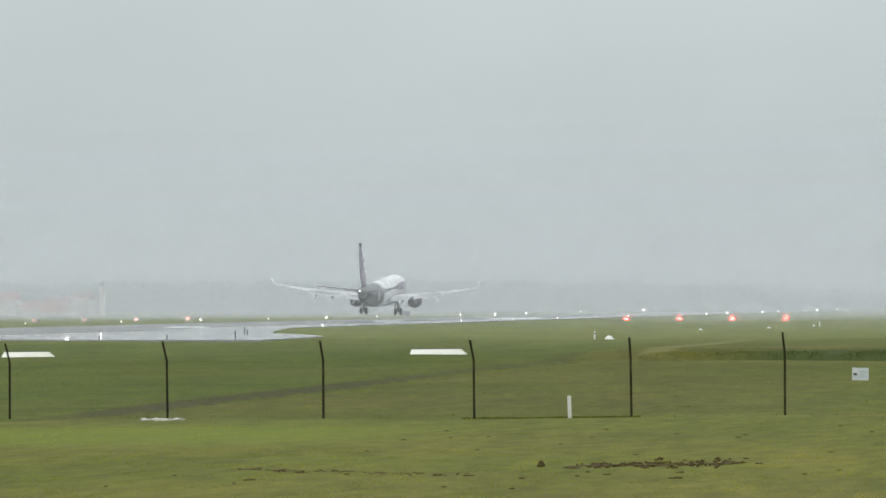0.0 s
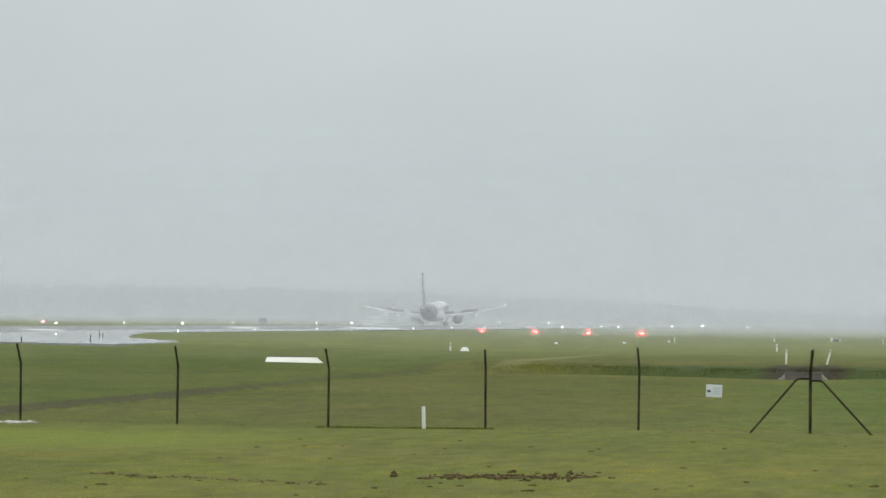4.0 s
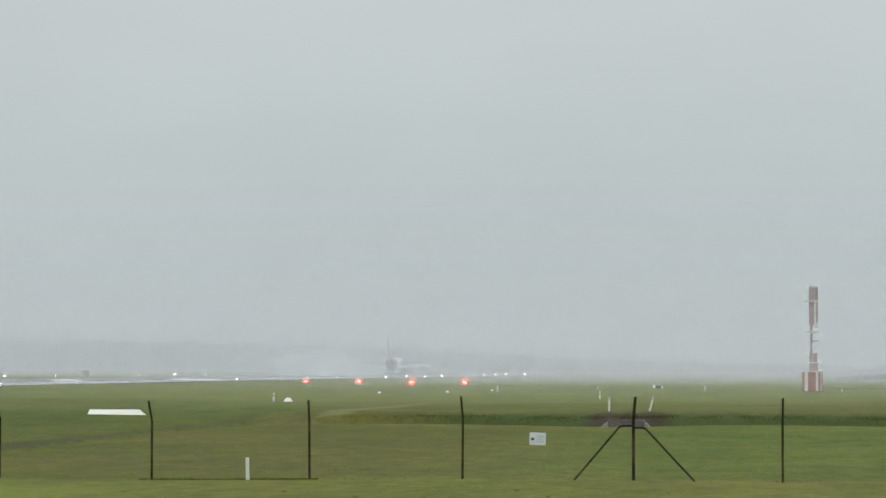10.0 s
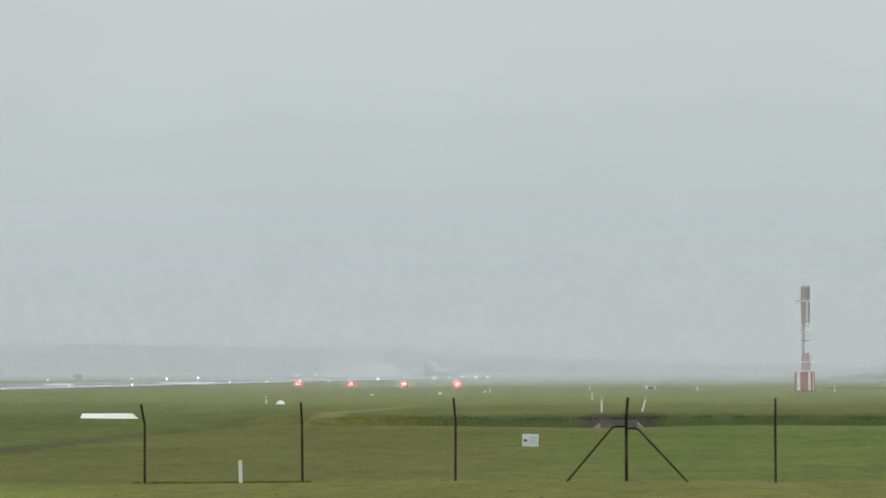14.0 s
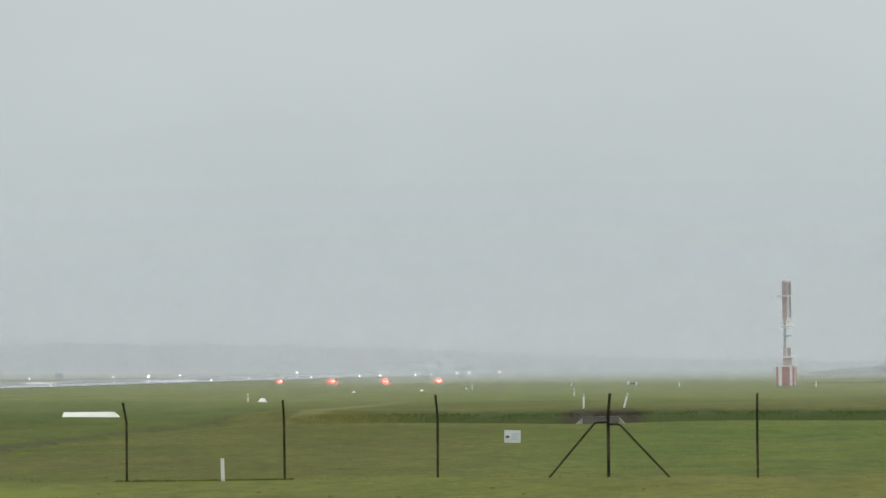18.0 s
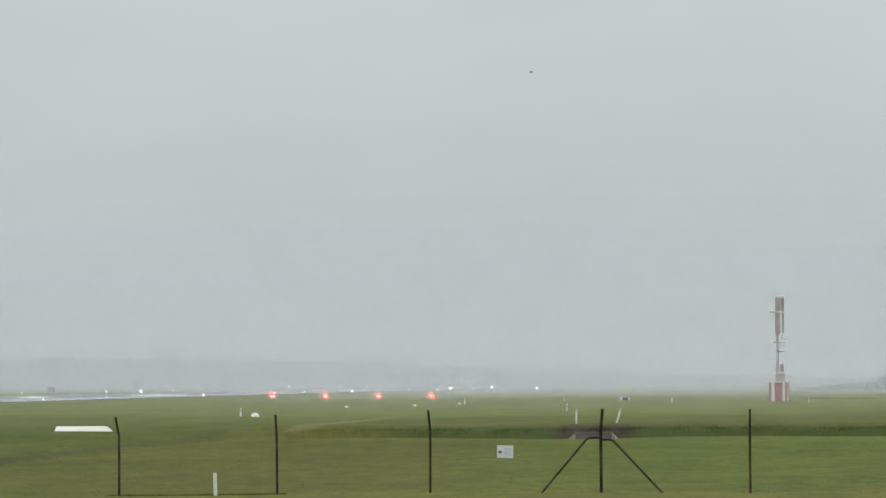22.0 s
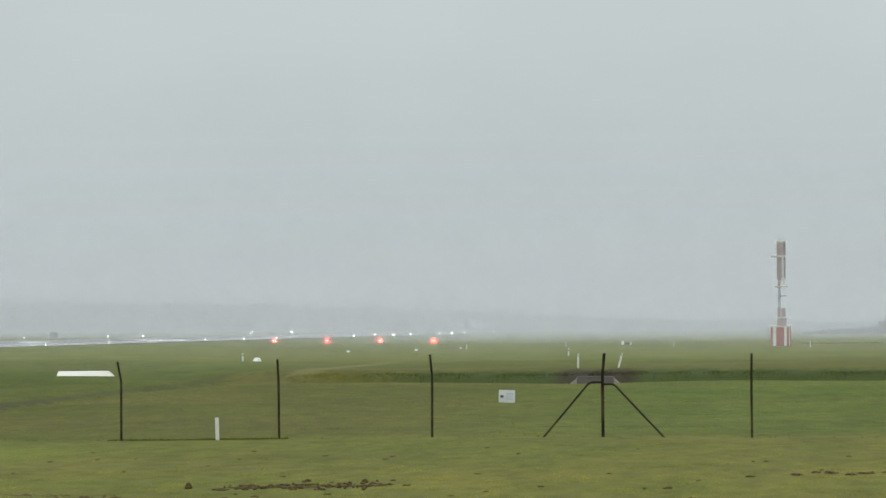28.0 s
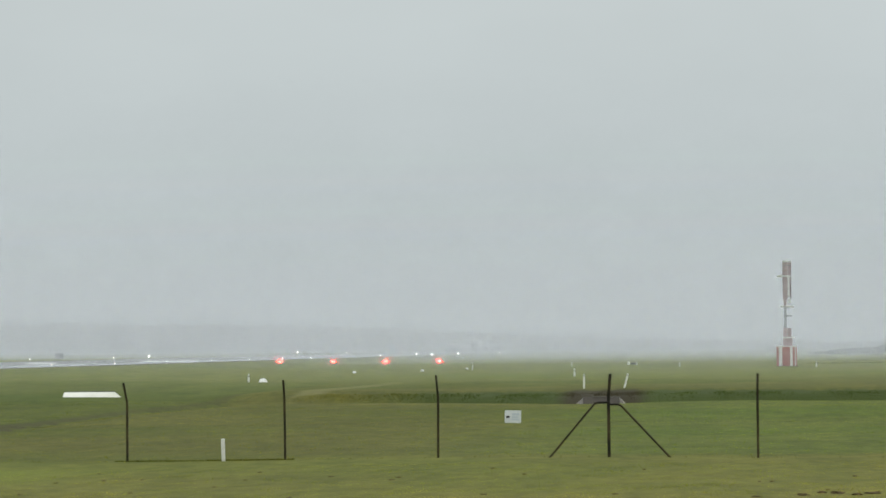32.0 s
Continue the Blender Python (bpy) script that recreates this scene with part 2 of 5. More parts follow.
BRIGHT_WHITE = paint("bright_white", (0.88, 0.88, 0.86), (0.80, 0.80, 0.77), 0.5, 0.3, 3, bump=0)
WHITE = paint("white_paint", (0.80, 0.80, 0.78), (0.66, 0.66, 0.62), 0.5, 1.2, 14)
DULL_WHITE = paint("weathered_white", (0.72, 0.72, 0.68), (0.48, 0.47, 0.40), 0.7, 3.0, 30)
CREAM = paint("weathered_cream_white", (0.76, 0.75, 0.68), (0.62, 0.61, 0.52), 0.6, 1.2, 14)
RUST = paint("rusty_steel", (0.016, 0.014, 0.010), (0.080, 0.060, 0.030), 0.85, 2.2, 60, bump=0.3, spec=0.2)
STEEL = paint("galvanised_steel", (0.30, 0.31, 0.32), (0.22, 0.22, 0.22), 0.5, 3, 30, metal=0.6)
# Mast reds are paled in the paint to stand in for haze.
RED = paint("hazed_red_paint", (0.38, 0.15, 0.13), (0.44, 0.25, 0.23), 0.6, 1.2, 12)
PALE_RED = paint("hazed_pale_red_paint", (0.38, 0.29, 0.295), (0.52, 0.44, 0.445), 0.6, 1.2, 12)
ORANGE = paint("orange_paint", (0.55, 0.12, 0.03), (0.42, 0.10, 0.04), 0.5, 2.0, 20)
DARK = paint("dark_box", (0.05, 0.052, 0.055), (0.09, 0.09, 0.09), 0.7, 2, 20)
SOIL = paint("bare_soil", (0.060, 0.043, 0.018), (0.150, 0.106, 0.048), 0.95, 6.0, 50, bump=0.6, spec=0.1)
STONE = paint("pale_stone", (0.55, 0.54, 0.50), (0.40, 0.39, 0.35), 0.8, 3.0, 30, bump=0.4)
CULVERT = paint("stained_concrete", (0.16, 0.145, 0.125), (0.095, 0.083, 0.070), 0.85, 1.5, 12, bump=0.4)
WASHED = paint("washed_concrete", (0.36, 0.34, 0.30), (0.24, 0.22, 0.19), 0.85, 1.5, 12, bump=0.4)
FOLIAGE = paint("wet_foliage", (0.040, 0.055, 0.022), (0.075, 0.088, 0.035), 0.7, 0.2, 1.5, bump=0, spec=0.2)
BARK = paint("bark", (0.08, 0.065, 0.05), (0.05, 0.04, 0.03), 0.9, 2, 12)
ROOF = paint("red_roof_tiles", (0.34, 0.10, 0.06), (0.26, 0.09, 0.06), 0.8, 0.8, 6)
RENDER_WALL = paint("pale_house_wall", (0.72, 0.62, 0.57), (0.62, 0.50, 0.45), 0.8, 0.6, 6)
GLASS = paint("dark_window_glass", (0.03, 0.035, 0.04), (0.05, 0.055, 0.06), 0.1, 1, 10, bump=0, spec=0.6)
AIR_WHITE = paint("white_aircraft_skin", (0.80, 0.81, 0.82), (0.74, 0.75, 0.76), 0.28, 0.25, 4, bump=0.02, spec=0.5)
WING_GREY = paint("pale_grey_wing_skin", (0.56, 0.57, 0.58), (0.48, 0.49, 0.50), 0.35, 0.4, 5, bump=0.02, spec=0.5)
AIR_GREY = paint("grey_aircraft_skin", (0.48, 0.49, 0.51), (0.40, 0.41, 0.43), 0.35, 0.4, 5, bump=0.02, spec=0.5)
PURPLE = paint("purple_tail_paint", (0.42, 0.38, 0.47), (0.30, 0.23, 0.36), 0.35, 0.6, 4, bump=0.02)
# Livery grey of the aft fuselage, taken darker for shade at the tail.
AFT = paint("grey_aft_paint", (0.14, 0.155, 0.155), (0.21, 0.22, 0.22), 0.35, 0.3, 4, bump=0.02)
# Shade below the tail, put into the belly colour.
AFT_BELLY = paint("shaded_aft_belly", (0.06, 0.065, 0.065), (0.09, 0.095, 0.095), 0.35, 0.3, 4, bump=0.02)
NACELLE = paint("dark_nacelle_paint", (0.09, 0.07, 0.08), (0.14, 0.11, 0.12), 0.4, 0.4, 5, bump=0.02)
# Nozzle and tyre colours are lightened to stand in for haze.
ENGINE = paint("hazed_nozzle_metal", (0.34, 0.31, 0.32), (0.24, 0.22, 0.23), 0.5, 1.5, 12, metal=0.3)
TYRE = paint("hazed_wet_tyre", (0.07, 0.07, 0.072), (0.11, 0.11, 0.11), 0.85, 4, 30)
FEATHER = paint("dark_feathers", (0.05, 0.045, 0.04), (0.09, 0.08, 0.07), 0.8, 20, 80)
LAMP_WHITE = glow("white_lamp_glass", (1.0, 0.96, 0.86), 5.0)
LAMP_BRIGHT = glow("bright_lamp_glass", (1.0, 0.95, 0.80), 12.0)
LAMP_FAR = glow("far_lamp_glass", (1.0, 0.95, 0.82), 20.0)
LAMP_RED = glow("red_lamp_glass", (1.0, 0.006, 0.005), 215.0)
LAMP_FAINT = glow("dim_red_lamp_glass", (1.0, 0.36, 0.28), 30.0)
LAMP_CORE = glow("hot_lamp_core", (1.0, 0.42, 0.36), 16.0)


def halo_material():
    """A thin disc added before a lamp to show its glare, lit by it; it thins out from its middle."""
    m, nt, p, out = nodes_of("lamp_halo")
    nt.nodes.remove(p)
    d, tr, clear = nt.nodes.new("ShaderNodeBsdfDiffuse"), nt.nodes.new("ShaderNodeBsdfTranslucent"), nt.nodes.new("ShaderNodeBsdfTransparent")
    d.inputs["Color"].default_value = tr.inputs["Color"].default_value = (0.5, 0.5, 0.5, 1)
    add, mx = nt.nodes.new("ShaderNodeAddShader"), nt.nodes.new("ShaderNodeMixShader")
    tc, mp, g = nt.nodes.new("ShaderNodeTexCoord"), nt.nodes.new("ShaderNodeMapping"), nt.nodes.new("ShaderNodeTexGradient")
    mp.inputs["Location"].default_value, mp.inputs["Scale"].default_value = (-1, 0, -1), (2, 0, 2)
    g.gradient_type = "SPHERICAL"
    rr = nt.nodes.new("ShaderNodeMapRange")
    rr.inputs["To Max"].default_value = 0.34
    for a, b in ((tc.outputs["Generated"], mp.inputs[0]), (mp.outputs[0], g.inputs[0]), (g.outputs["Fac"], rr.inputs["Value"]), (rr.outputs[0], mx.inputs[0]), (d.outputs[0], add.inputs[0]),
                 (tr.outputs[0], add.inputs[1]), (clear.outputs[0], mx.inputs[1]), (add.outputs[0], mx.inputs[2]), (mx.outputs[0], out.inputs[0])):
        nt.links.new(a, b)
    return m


HALO = halo_material()
GROUND_MIST = vapour("ground_mist", 0.06, -0.55, 0.5, 0.3, 0.01)
MIST = vapour("rain_mist", 0.20, 8.0, 62.0, 0.10, 0.004)
MID_MIST = vapour("drifting_drizzle", 0.05, 8.0, 50.0, 0.15, 0.006)
THIN_MIST = vapour("thin_rain_mist", 0.019, 3.0, 16.0, 0.2, 0.01)


# ---- small tools ----
def finish(bm, name, material, smooth=False):
    bmesh.ops.recalc_face_normals(bm, faces=bm.faces)
    me = bpy.data.meshes.new(name)
    bm.to_mesh(me)
    bm.free()
    for mt in (material if isinstance(material, (list, tuple)) else [material]):
        me.materials.append(mt)
    if smooth:
        for pl in me.polygons:
            pl.use_smooth = True
    return me


def part(name, bm, material, parent=None, label="", smooth=False):
    ob = new(name, finish(bm, name, material, smooth))
    if parent:
        ob.parent = parent
    if label:
        ob["label"] = label
    return ob


def empty(name, m=None):
    ob = new(name)
    ob.empty_display_size = 0.2
    if m is not None:
        ob.matrix_basis = m
    return ob


def box(bm, lo, hi, bevel=0.0):
    r = bmesh.ops.create_cube(bm, size=1)
    c = [(a + b) / 2 for a, b in zip(lo, hi)]
    s = [b - a for a, b in zip(lo, hi)]
    for v in r["verts"]:
        v.co = Vector((c[0] + v.co.x * s[0], c[1] + v.co.y * s[1], c[2] + v.co.z * s[2]))
    if bevel:
        es = {e for v in r["verts"] for e in v.link_edges}
        bmesh.ops.bevel(bm, geom=list(es), offset=bevel, segments=2, affect="EDGES", profile=0.5)
    return bm


def rod(bm, a, b, r0, r1=None, seg=8):
    a, b = Vector(a), Vector(b)
    r1 = r0 if r1 is None else r1
    q = (b - a).to_track_quat("Z", "Y").to_matrix()
    rings = []
    for p, r in ((a, r0), (b, r1)):
        rings.append([bm.verts.new(p + q @ Vector((r * math.cos(k * math.tau / seg), r * math.sin(k * math.tau / seg), 0))) for k in range(seg)])
    for k in range(seg):
        bm.faces.new((rings[0][k], rings[0][(k + 1) % seg], rings[1][(k + 1) % seg], rings[1][k]))
    bm.faces.new(rings[0][::-1])
    bm.faces.new(rings[1])
    return bm


def loft(bm, rings, closed=True):
    vs = [[bm.verts.new(p) for p in r] for r in rings]
    n = len(vs[0])
    for a, b in zip(vs, vs[1:]):
        for k in range(n):
            bm.faces.new((a[k], a[(k + 1) % n], b[(k + 1) % n], b[k]))
    if closed:
        bm.faces.new(vs[0][::-1])
        bm.faces.new(vs[-1])
    return bm


def ball(bm, c, r, sub=2, squash=1.0):
    g = bmesh.ops.create_icosphere(bm, subdivisions=sub, radius=r)
    for v in g["verts"]:
        v.co = Vector((c[0] + v.co.x, c[1] + v.co.y, c[2] + v.co.z * squash))
    return g["verts"]


def smooth01(x):
    x = np.clip(x, 0, 1)
    return x * x * (3 - 2 * x)


# ---- ground ----
def runway_z(x, y):
    return 0.0005 * (y - 550) * smooth01((2600 - y) / 800) + np.interp(-x, [93, 116.25, 139.5, 146, 400], [0, 0.06, 0.0, 0.12, 0.8])


def field_z(x, y):
    """Height of the airfield: a paddock inside the drainage ditch, the strip beyond it, and the runway's bank."""
    b_in = np.interp(y, [-60, 0, 14, 42, 60, 94, 186, 192.5, 200.5, 270, 400, 480, 650, 800, 1000, 1400, 6000],
                     [0.1, 0.1, 0.05, -0.86, -0.89, -0.945, -0.98, -0.97, -0.43, -0.42, -0.6, -0.75, -0.75, -0.62, -0.35, 0.25, 0.3])
    b_out = np.interp(y, [-60, 0, 14, 42, 60, 94, 130, 205, 260, 400, 480, 650, 800, 1000, 1400, 6000],
                      [0.1, 0.1, 0.05, -0.86, -0.89, -0.945, -0.85, -0.68, -0.45, -0.6, -0.75, -0.75, -0.62, -0.35, 0.25, 0.3])
    k = smooth01((-x - 24) / 5)
    z = b_in * (1 - k) + b_out * k
    z = z + 0.0035 * (x + 12) * smooth01((130 - y) / 30) * smooth01((y - 40) / 20) * (np.abs(x + 12) < 60)
    span = 25 + 25 * smooth01((y - 380) / 120)
    far = smooth01((y - 430) / 110)
    w = smooth01((-x - 30 - 35 * far) / (span - 25 * far)) * smooth01((y - 212) / 48)
    z = z * (1 - w) + (runway_z(x, y) - 0.06) * w
    # ditch: one arm across, one arm towards the fence
    yc = 194.2 - 2.7 * np.exp(-((x + 7) / 4.0) ** 2)
    da = np.where(x > -24, np.abs(y - yc), np.hypot(x + 24, y - yc))
    arm = np.where((y < 206) & (y > 84), np.abs(x + 26.1 + 0.3 * np.sin(y * 0.09)), 99.0)
    z = z - 0.75 * smooth01((x + 25) / 10) * smooth01(1 - da / (2.8 + 1.7 * np.exp(-((x + 7) / 3.5) ** 2))) - 0.24 * smooth01(1 - arm / 0.95) * smooth01((y - 92) / 10) * smooth01((206 - y) / 12)
    z = z + 0.03 * np.sin(x * 0.37 + y * 0.11) * smooth01((y - 30) / 30) * smooth01((400 - y) / 100) * (1 - w)
    return z


def ground_at(x, y):
    return float(field_z(np.array([float(x)]), np.array([float(y)]))[0])


def axis(stops):
    out = []
    for a, b, step in stops:
        out.extend(np.arange(a, b, step))
    out.append(stops[-1][1])
    return np.array(out)


def sheet(name, xs, ys, height, material):
    gx, gy = np.meshgrid(xs, ys)
    gz = height(gx, gy)
    co = np.stack([gx.ravel(), gy.ravel(), gz.ravel()], 1)
    nx, ny = len(xs), len(ys)
    i = np.arange(nx * ny).reshape(ny, nx)
    faces = np.stack([i[:-1, :-1].ravel(), i[:-1, 1:].ravel(), i[1:, 1:].ravel(), i[1:, :-1].ravel()], 1)
    me = bpy.data.meshes.new(name)
    me.from_pydata(co.tolist(), [], faces.tolist())
    me.materials.append(material)
    for pl in me.polygons:
        pl.use_smooth = True
    return new(name, me)


gx = axis([(-4000, -600, 400), (-600, -160, 40), (-160, -70, 3), (-70, 20, 1.0), (20, 80, 4), (80, 400, 40), (400, 4000, 400)])
gy = axis([(-400, -40, 60), (-40, 40, 4), (40, 84, 1.5), (84, 184, 1.5), (184, 202, 0.45), (202, 300, 3), (300, 700, 10), (700, 1700, 40), (1700, 4900, 200)])
ground = tagged(sheet("ground", gx, gy, field_z, GRASS), "mown wet olive-green airfield grass, worn patches, far haze painted", "grass", kind="structure")


def tufts(name, y0, y1, count, tall, wide, seed):
    """Short blades of grass standing on the field."""
    g = np.random.default_rng(seed)
    y = np.sqrt(g.uniform(y0 * y0, y1 * y1, count))
    x = y * g.uniform(-0.31, 0.06, count)
    clump = np.array([noise.noise(Vector((a * 0.9, b * 0.5, 3.0))) for a, b in zip(x, y)])
    keep = clump > g.uniform(-0.45, 0.25, count)
    x, y, clump = x[keep], y[keep], clump[keep]
    z = field_z(x, y)
    n = len(x)
    h = tall * g.uniform(0.4, 1.1, n) * (1 + 0.9 * np.clip(clump, 0, 1))
    a = g.uniform(0, math.tau, n)
    w = wide * g.uniform(0.5, 1.2, n)
    lean = g.uniform(-0.6, 0.6, (n, 2)) * h[:, None]
    co = np.empty((n, 3, 3))
    co[:, 0] = np.stack([x - w * np.cos(a), y - w * np.sin(a), z - 0.01], 1)
    co[:, 1] = np.stack([x + w * np.cos(a), y + w * np.sin(a), z - 0.01], 1)
    co[:, 2] = np.stack([x + lean[:, 0], y + lean[:, 1], z + h], 1)
    me = bpy.data.meshes.new(name)
    me.vertices.add(n * 3)
    me.vertices.foreach_set("co", co.ravel())
    me.loops.add(n * 3)
    me.loops.foreach_set("vertex_index", np.arange(n * 3))
    me.polygons.add(n)
    me.polygons.foreach_set("loop_start", np.arange(n) * 3)
    me.update()
    me.validate()
    me.materials.append(BLADES)
    return tagged(new(name, me), "short wet grass blades on the mown field", "grass", kind="stuff")


tufts("near_grass", 44, 72, 80000, 0.015, 0.014, 1)
tufts("fence_grass", 72, 88, 24000, 0.012, 0.02, 2)


def fence_strip(count, seed):
    """Longer unmown grass left standing along the foot of the fence."""
    g = np.random.default_rng(seed)
    a = g.uniform(-0.31, 0.06, count)
    y = 91.15 / (1 + 0.161 * a) + g.normal(0, 0.10, count)
    x = a * y
    keep = g.uniform(0, 1, count) < np.where((x > -15.4) & (x < -10.9), np.where(x < -13, 0.45, 0.95), 0.008)
    x, y = x[keep], y[keep]
    z = np.array(field_z(x, y))
    vs, fs = [], []
    for q in range(len(x)):
        h, w, d = g.uniform(0.02, 0.055), g.uniform(0.006, 0.014), g.uniform(-0.02, 0.02)
        i = len(vs)
        vs += [(x[q] - w, y[q], z[q] - 0.01), (x[q] + w, y[q] + d, z[q] - 0.01), (x[q] + d, y[q] + d, z[q] + h)]
        fs.append((i, i + 1, i + 2))
    me = bpy.data.meshes.new("fence_foot_grass")
    me.from_pydata(vs, [], fs)
    me.materials.append(GRASS)
    return tagged(new("fence_foot_grass", me), "longer dark grass along the foot of the fence", "grass", kind="stuff")


fence_strip(16000, 4)
tufts("paddock_grass", 93, 190, 70000, 0.022, 0.022, 7)


def bank_grass(name, x, y, low, high, seed):
    """Ranker grass left unmown along the banks of the ditch."""
    g = np.random.default_rng(seed)
    z = field_z(x, y)
    vs, fs = [], []
    for px, py, pz in zip(x, y, z):
        c = 0.5 + 0.8 * noise.noise(Vector((px * 0.8, py * 0.25, 5.0)))
        if c < g.uniform(0.1, 0.7):
            continue
        h, w = g.uniform(low, high) * (0.6 + c), g.uniform(0.008, 0.02)
        a, d = g.uniform(-0.5, 0.5) * h, g.uniform(-0.02, 0.02)
        i = len(vs)
        vs += [(px - w, py, pz - 0.02), (px + w, py + d, pz - 0.02), (px + a, py + d, pz + h)]
        fs.append((i, i + 1, i + 2))
    me = bpy.data.meshes.new(name)
    me.from_pydata(vs, [], fs)
    me.materials.append(BANK_BLADES)
    return tagged(new(name, me), "ranker dark grass along the ditch banks", "grass", kind="stuff")


spread = np.random.default_rng(12)
bank_grass("ditch_grass", spread.uniform(-23, 16, 15000), 196.6 + spread.normal(0, 0.8, 15000), 0.03, 0.09, 13)
far_x = spread.uniform(9, 60, 6000)
bank_grass("rank_grass", far_x, 545 + spread.normal(0, 2.5, 6000) + 0.2 * far_x, 0.10, 0.25, 15)

# runway, with the wet paved link beside it
runway = tagged(sheet("runway", axis([(-139.5, -93, 4.65)]), axis([(-200, 1700, 25), (1700, 2500, 100)]), lambda x, y: runway_z(x, y), ASPHALT),
                "wet grey asphalt runway reflecting the overcast sky", "runway", kind="structure")


def flat_area(name, outline, lift, material, label):
    bm = bmesh.new()
    vs = [bm.verts.new((x, y, float(runway_z(np.array(x), np.array(y))) + lift)) for x, y in outline]
    bm.faces.new(vs)
    bmesh.ops.triangulate(bm, faces=bm.faces)
    r = bmesh.ops.extrude_face_region(bm, geom=list(bm.faces))
    for v in r["geom"]:
        if isinstance(v, bmesh.types.BMVert):
            v.co.z -= 0.3
    return tagged(part(name, bm, material), label, "taxiway", kind="structure")


flat_area("taxiway", [(-92.9, 120), (-92.9, 398), (-84.5, 401), (-75.5, 352), (-68.5, 318), (-58.2, 286), (-55.0, 273), (-54, 258), (-53.6, 245), (-66, 255), (-79, 270), (-88, 240), (-90, 120)], 0.03, CONCRETE,
          "rain-soaked pale concrete taxiway with standing water")
tagged(sheet("runway_shoulder", axis([(-100.6, -86.6, 2.8)]), axis([(404, 1700, 27)]), lambda x, y: runway_z(x, y) + 0.008, SHOULDER), "pale flooded paved shoulder along the runway", "runway", kind="structure")
# White patches imitate puddle reflections; outlines follow the camera's sight lines.
for slope, half, y0, y1 in ((-0.2386, 0.0066, 436, 455), (-0.1840, 0.0043, 580, 625), (-0.1503, 0.0080, 668, 706)):
    bm = bmesh.new()
    rim = []
    for k in range(22):
        q = k * math.tau / 22
        y = (y0 + y1) / 2 + (y1 - y0) / 2 * math.sin(q) * (1 + 0.12 * math.sin(3 * q + y0))
        x = (slope + half * math.cos(q)) * y
        rim.append((x, y, float(runway_z(np.array(x), np.array(y)))))
    loft(bm, [[(x, y, z - 0.01) for x, y, z in rim], [(x, y, z + 0.022) for x, y, z in rim]])
    tagged(part("puddle_patch", bm, BRIGHT_WHITE), "white patch painted as a puddle's reflection, shaped to the view", "marking", "runway markings", "structure")


# ---- boundary fence ----
def fence_spot(a):
    y = 91.15 / (1 + 0.161 * a)
    return a * y, y


FENCE = [(-0.3300, -0.08), (-0.2877, -0.08), (-0.2441, -0.08), (-0.2017, -0.055), (-0.1612, -0.07), (-0.1195, -0.01), (-0.0794, -0.04), (-0.0348, 0.05), (0.0038, 0.01), (0.0430, 0.0), (0.0830, -0.02)]
fence = tagged(empty("fence", pose(-12, 93, -0.95)), "rusty steel fence posts with cranked tops and thin wires", "fence")


def fence_part(name, bm, mt, label=""):
    ob = part(name, bm, mt, fence, label)
    ob.matrix_parent_inverse = fence.matrix_basis.inverted()
    return ob


def angle_bar(bm, a, b, w, th):
    """An L-section bar from a to b."""
    a, b = Vector(a), Vector(b)
    prof = [(0, 0), (w, 0), (w, th), (th, th), (th, w), (0, w)]
    loft(bm, [[p + Vector((x - w / 2, y - w / 2, 0)) for x, y in prof] for p in (a, b)])


tops = []
for k, (a, lean) in enumerate(FENCE):
    x, y = fence_spot(a)
    z = ground_at(x, y)
    bm = bmesh.new()
    w = 0.074 if abs(a + 0.0348) < 1e-6 else 0.056
    kink, head = z + 1.47, z + 1.94 + (0.05 if a > -0.1 else 0)
    sway = 0.012 * math.sin(k * 2.3)
    angle_bar(bm, (x, y, z - 0.3), (x + sway, y, kink), w, 0.018)
    angle_bar(bm, (x + sway, y, kink - 0.02), (x + sway + lean, y - 0.13, head), w * 0.92, 0.018)
    fence_part("post", bm, RUST)
    tops.append((Vector((x + sway, y, z)), Vector((x + sway + lean, y - 0.13, head))))
for (p, h), (q, g) in zip(tops, tops[1:]):
    for up in (0.25, 0.85, 1.42):
        bm = bmesh.new()
        rod(bm, p + Vector((0, -0.03, up)), q + Vector((0, -0.03, up)), 0.0005, seg=4)
        fence_part("wire", bm, RUST)
bx, by = fence_spot(-0.0348)
for side, foot, knee in ((-1, -1.45, -0.34), (1, 1.50, 0.30)):
    bm = bmesh.new()
    zk = 0.41 if side < 0 else 0.36
    pts = [(bx, by - 0.05, zk), (bx + knee * 0.75, by - 0.06, zk), (bx + knee, by - 0.07, zk - 0.035), (bx + foot, by - 0.25, ground_at(bx + foot, by - 0.25) - 0.05)]
    for p, q in zip(pts, pts[1:]):
        rod(bm, p, q, 0.024, seg=8)
    fence_part("brace", bm, RUST)

# notice hung on the fence wires
sx, sy = -5.50, fence_spot(-0.0598)[1] - 0.045
FAINT_INK = paint("faded_blue_ink", (0.52, 0.58, 0.62), (0.46, 0.52, 0.56), 0.6, 6, 40, bump=0)
notice = tagged(empty("sign", pose(sx, sy, 0.08, 0, 1.5, 0)), "small pale notice board wired to the fence", "sign")
bm = bmesh.new()
box(bm, (-0.195, -0.006, -0.15), (0.195, 0.006, 0.15), 0.003)
part("board", bm, paint("pale_sign_board", (0.66, 0.69, 0.70), (0.55, 0.58, 0.60), 0.5, 4, 30), notice)
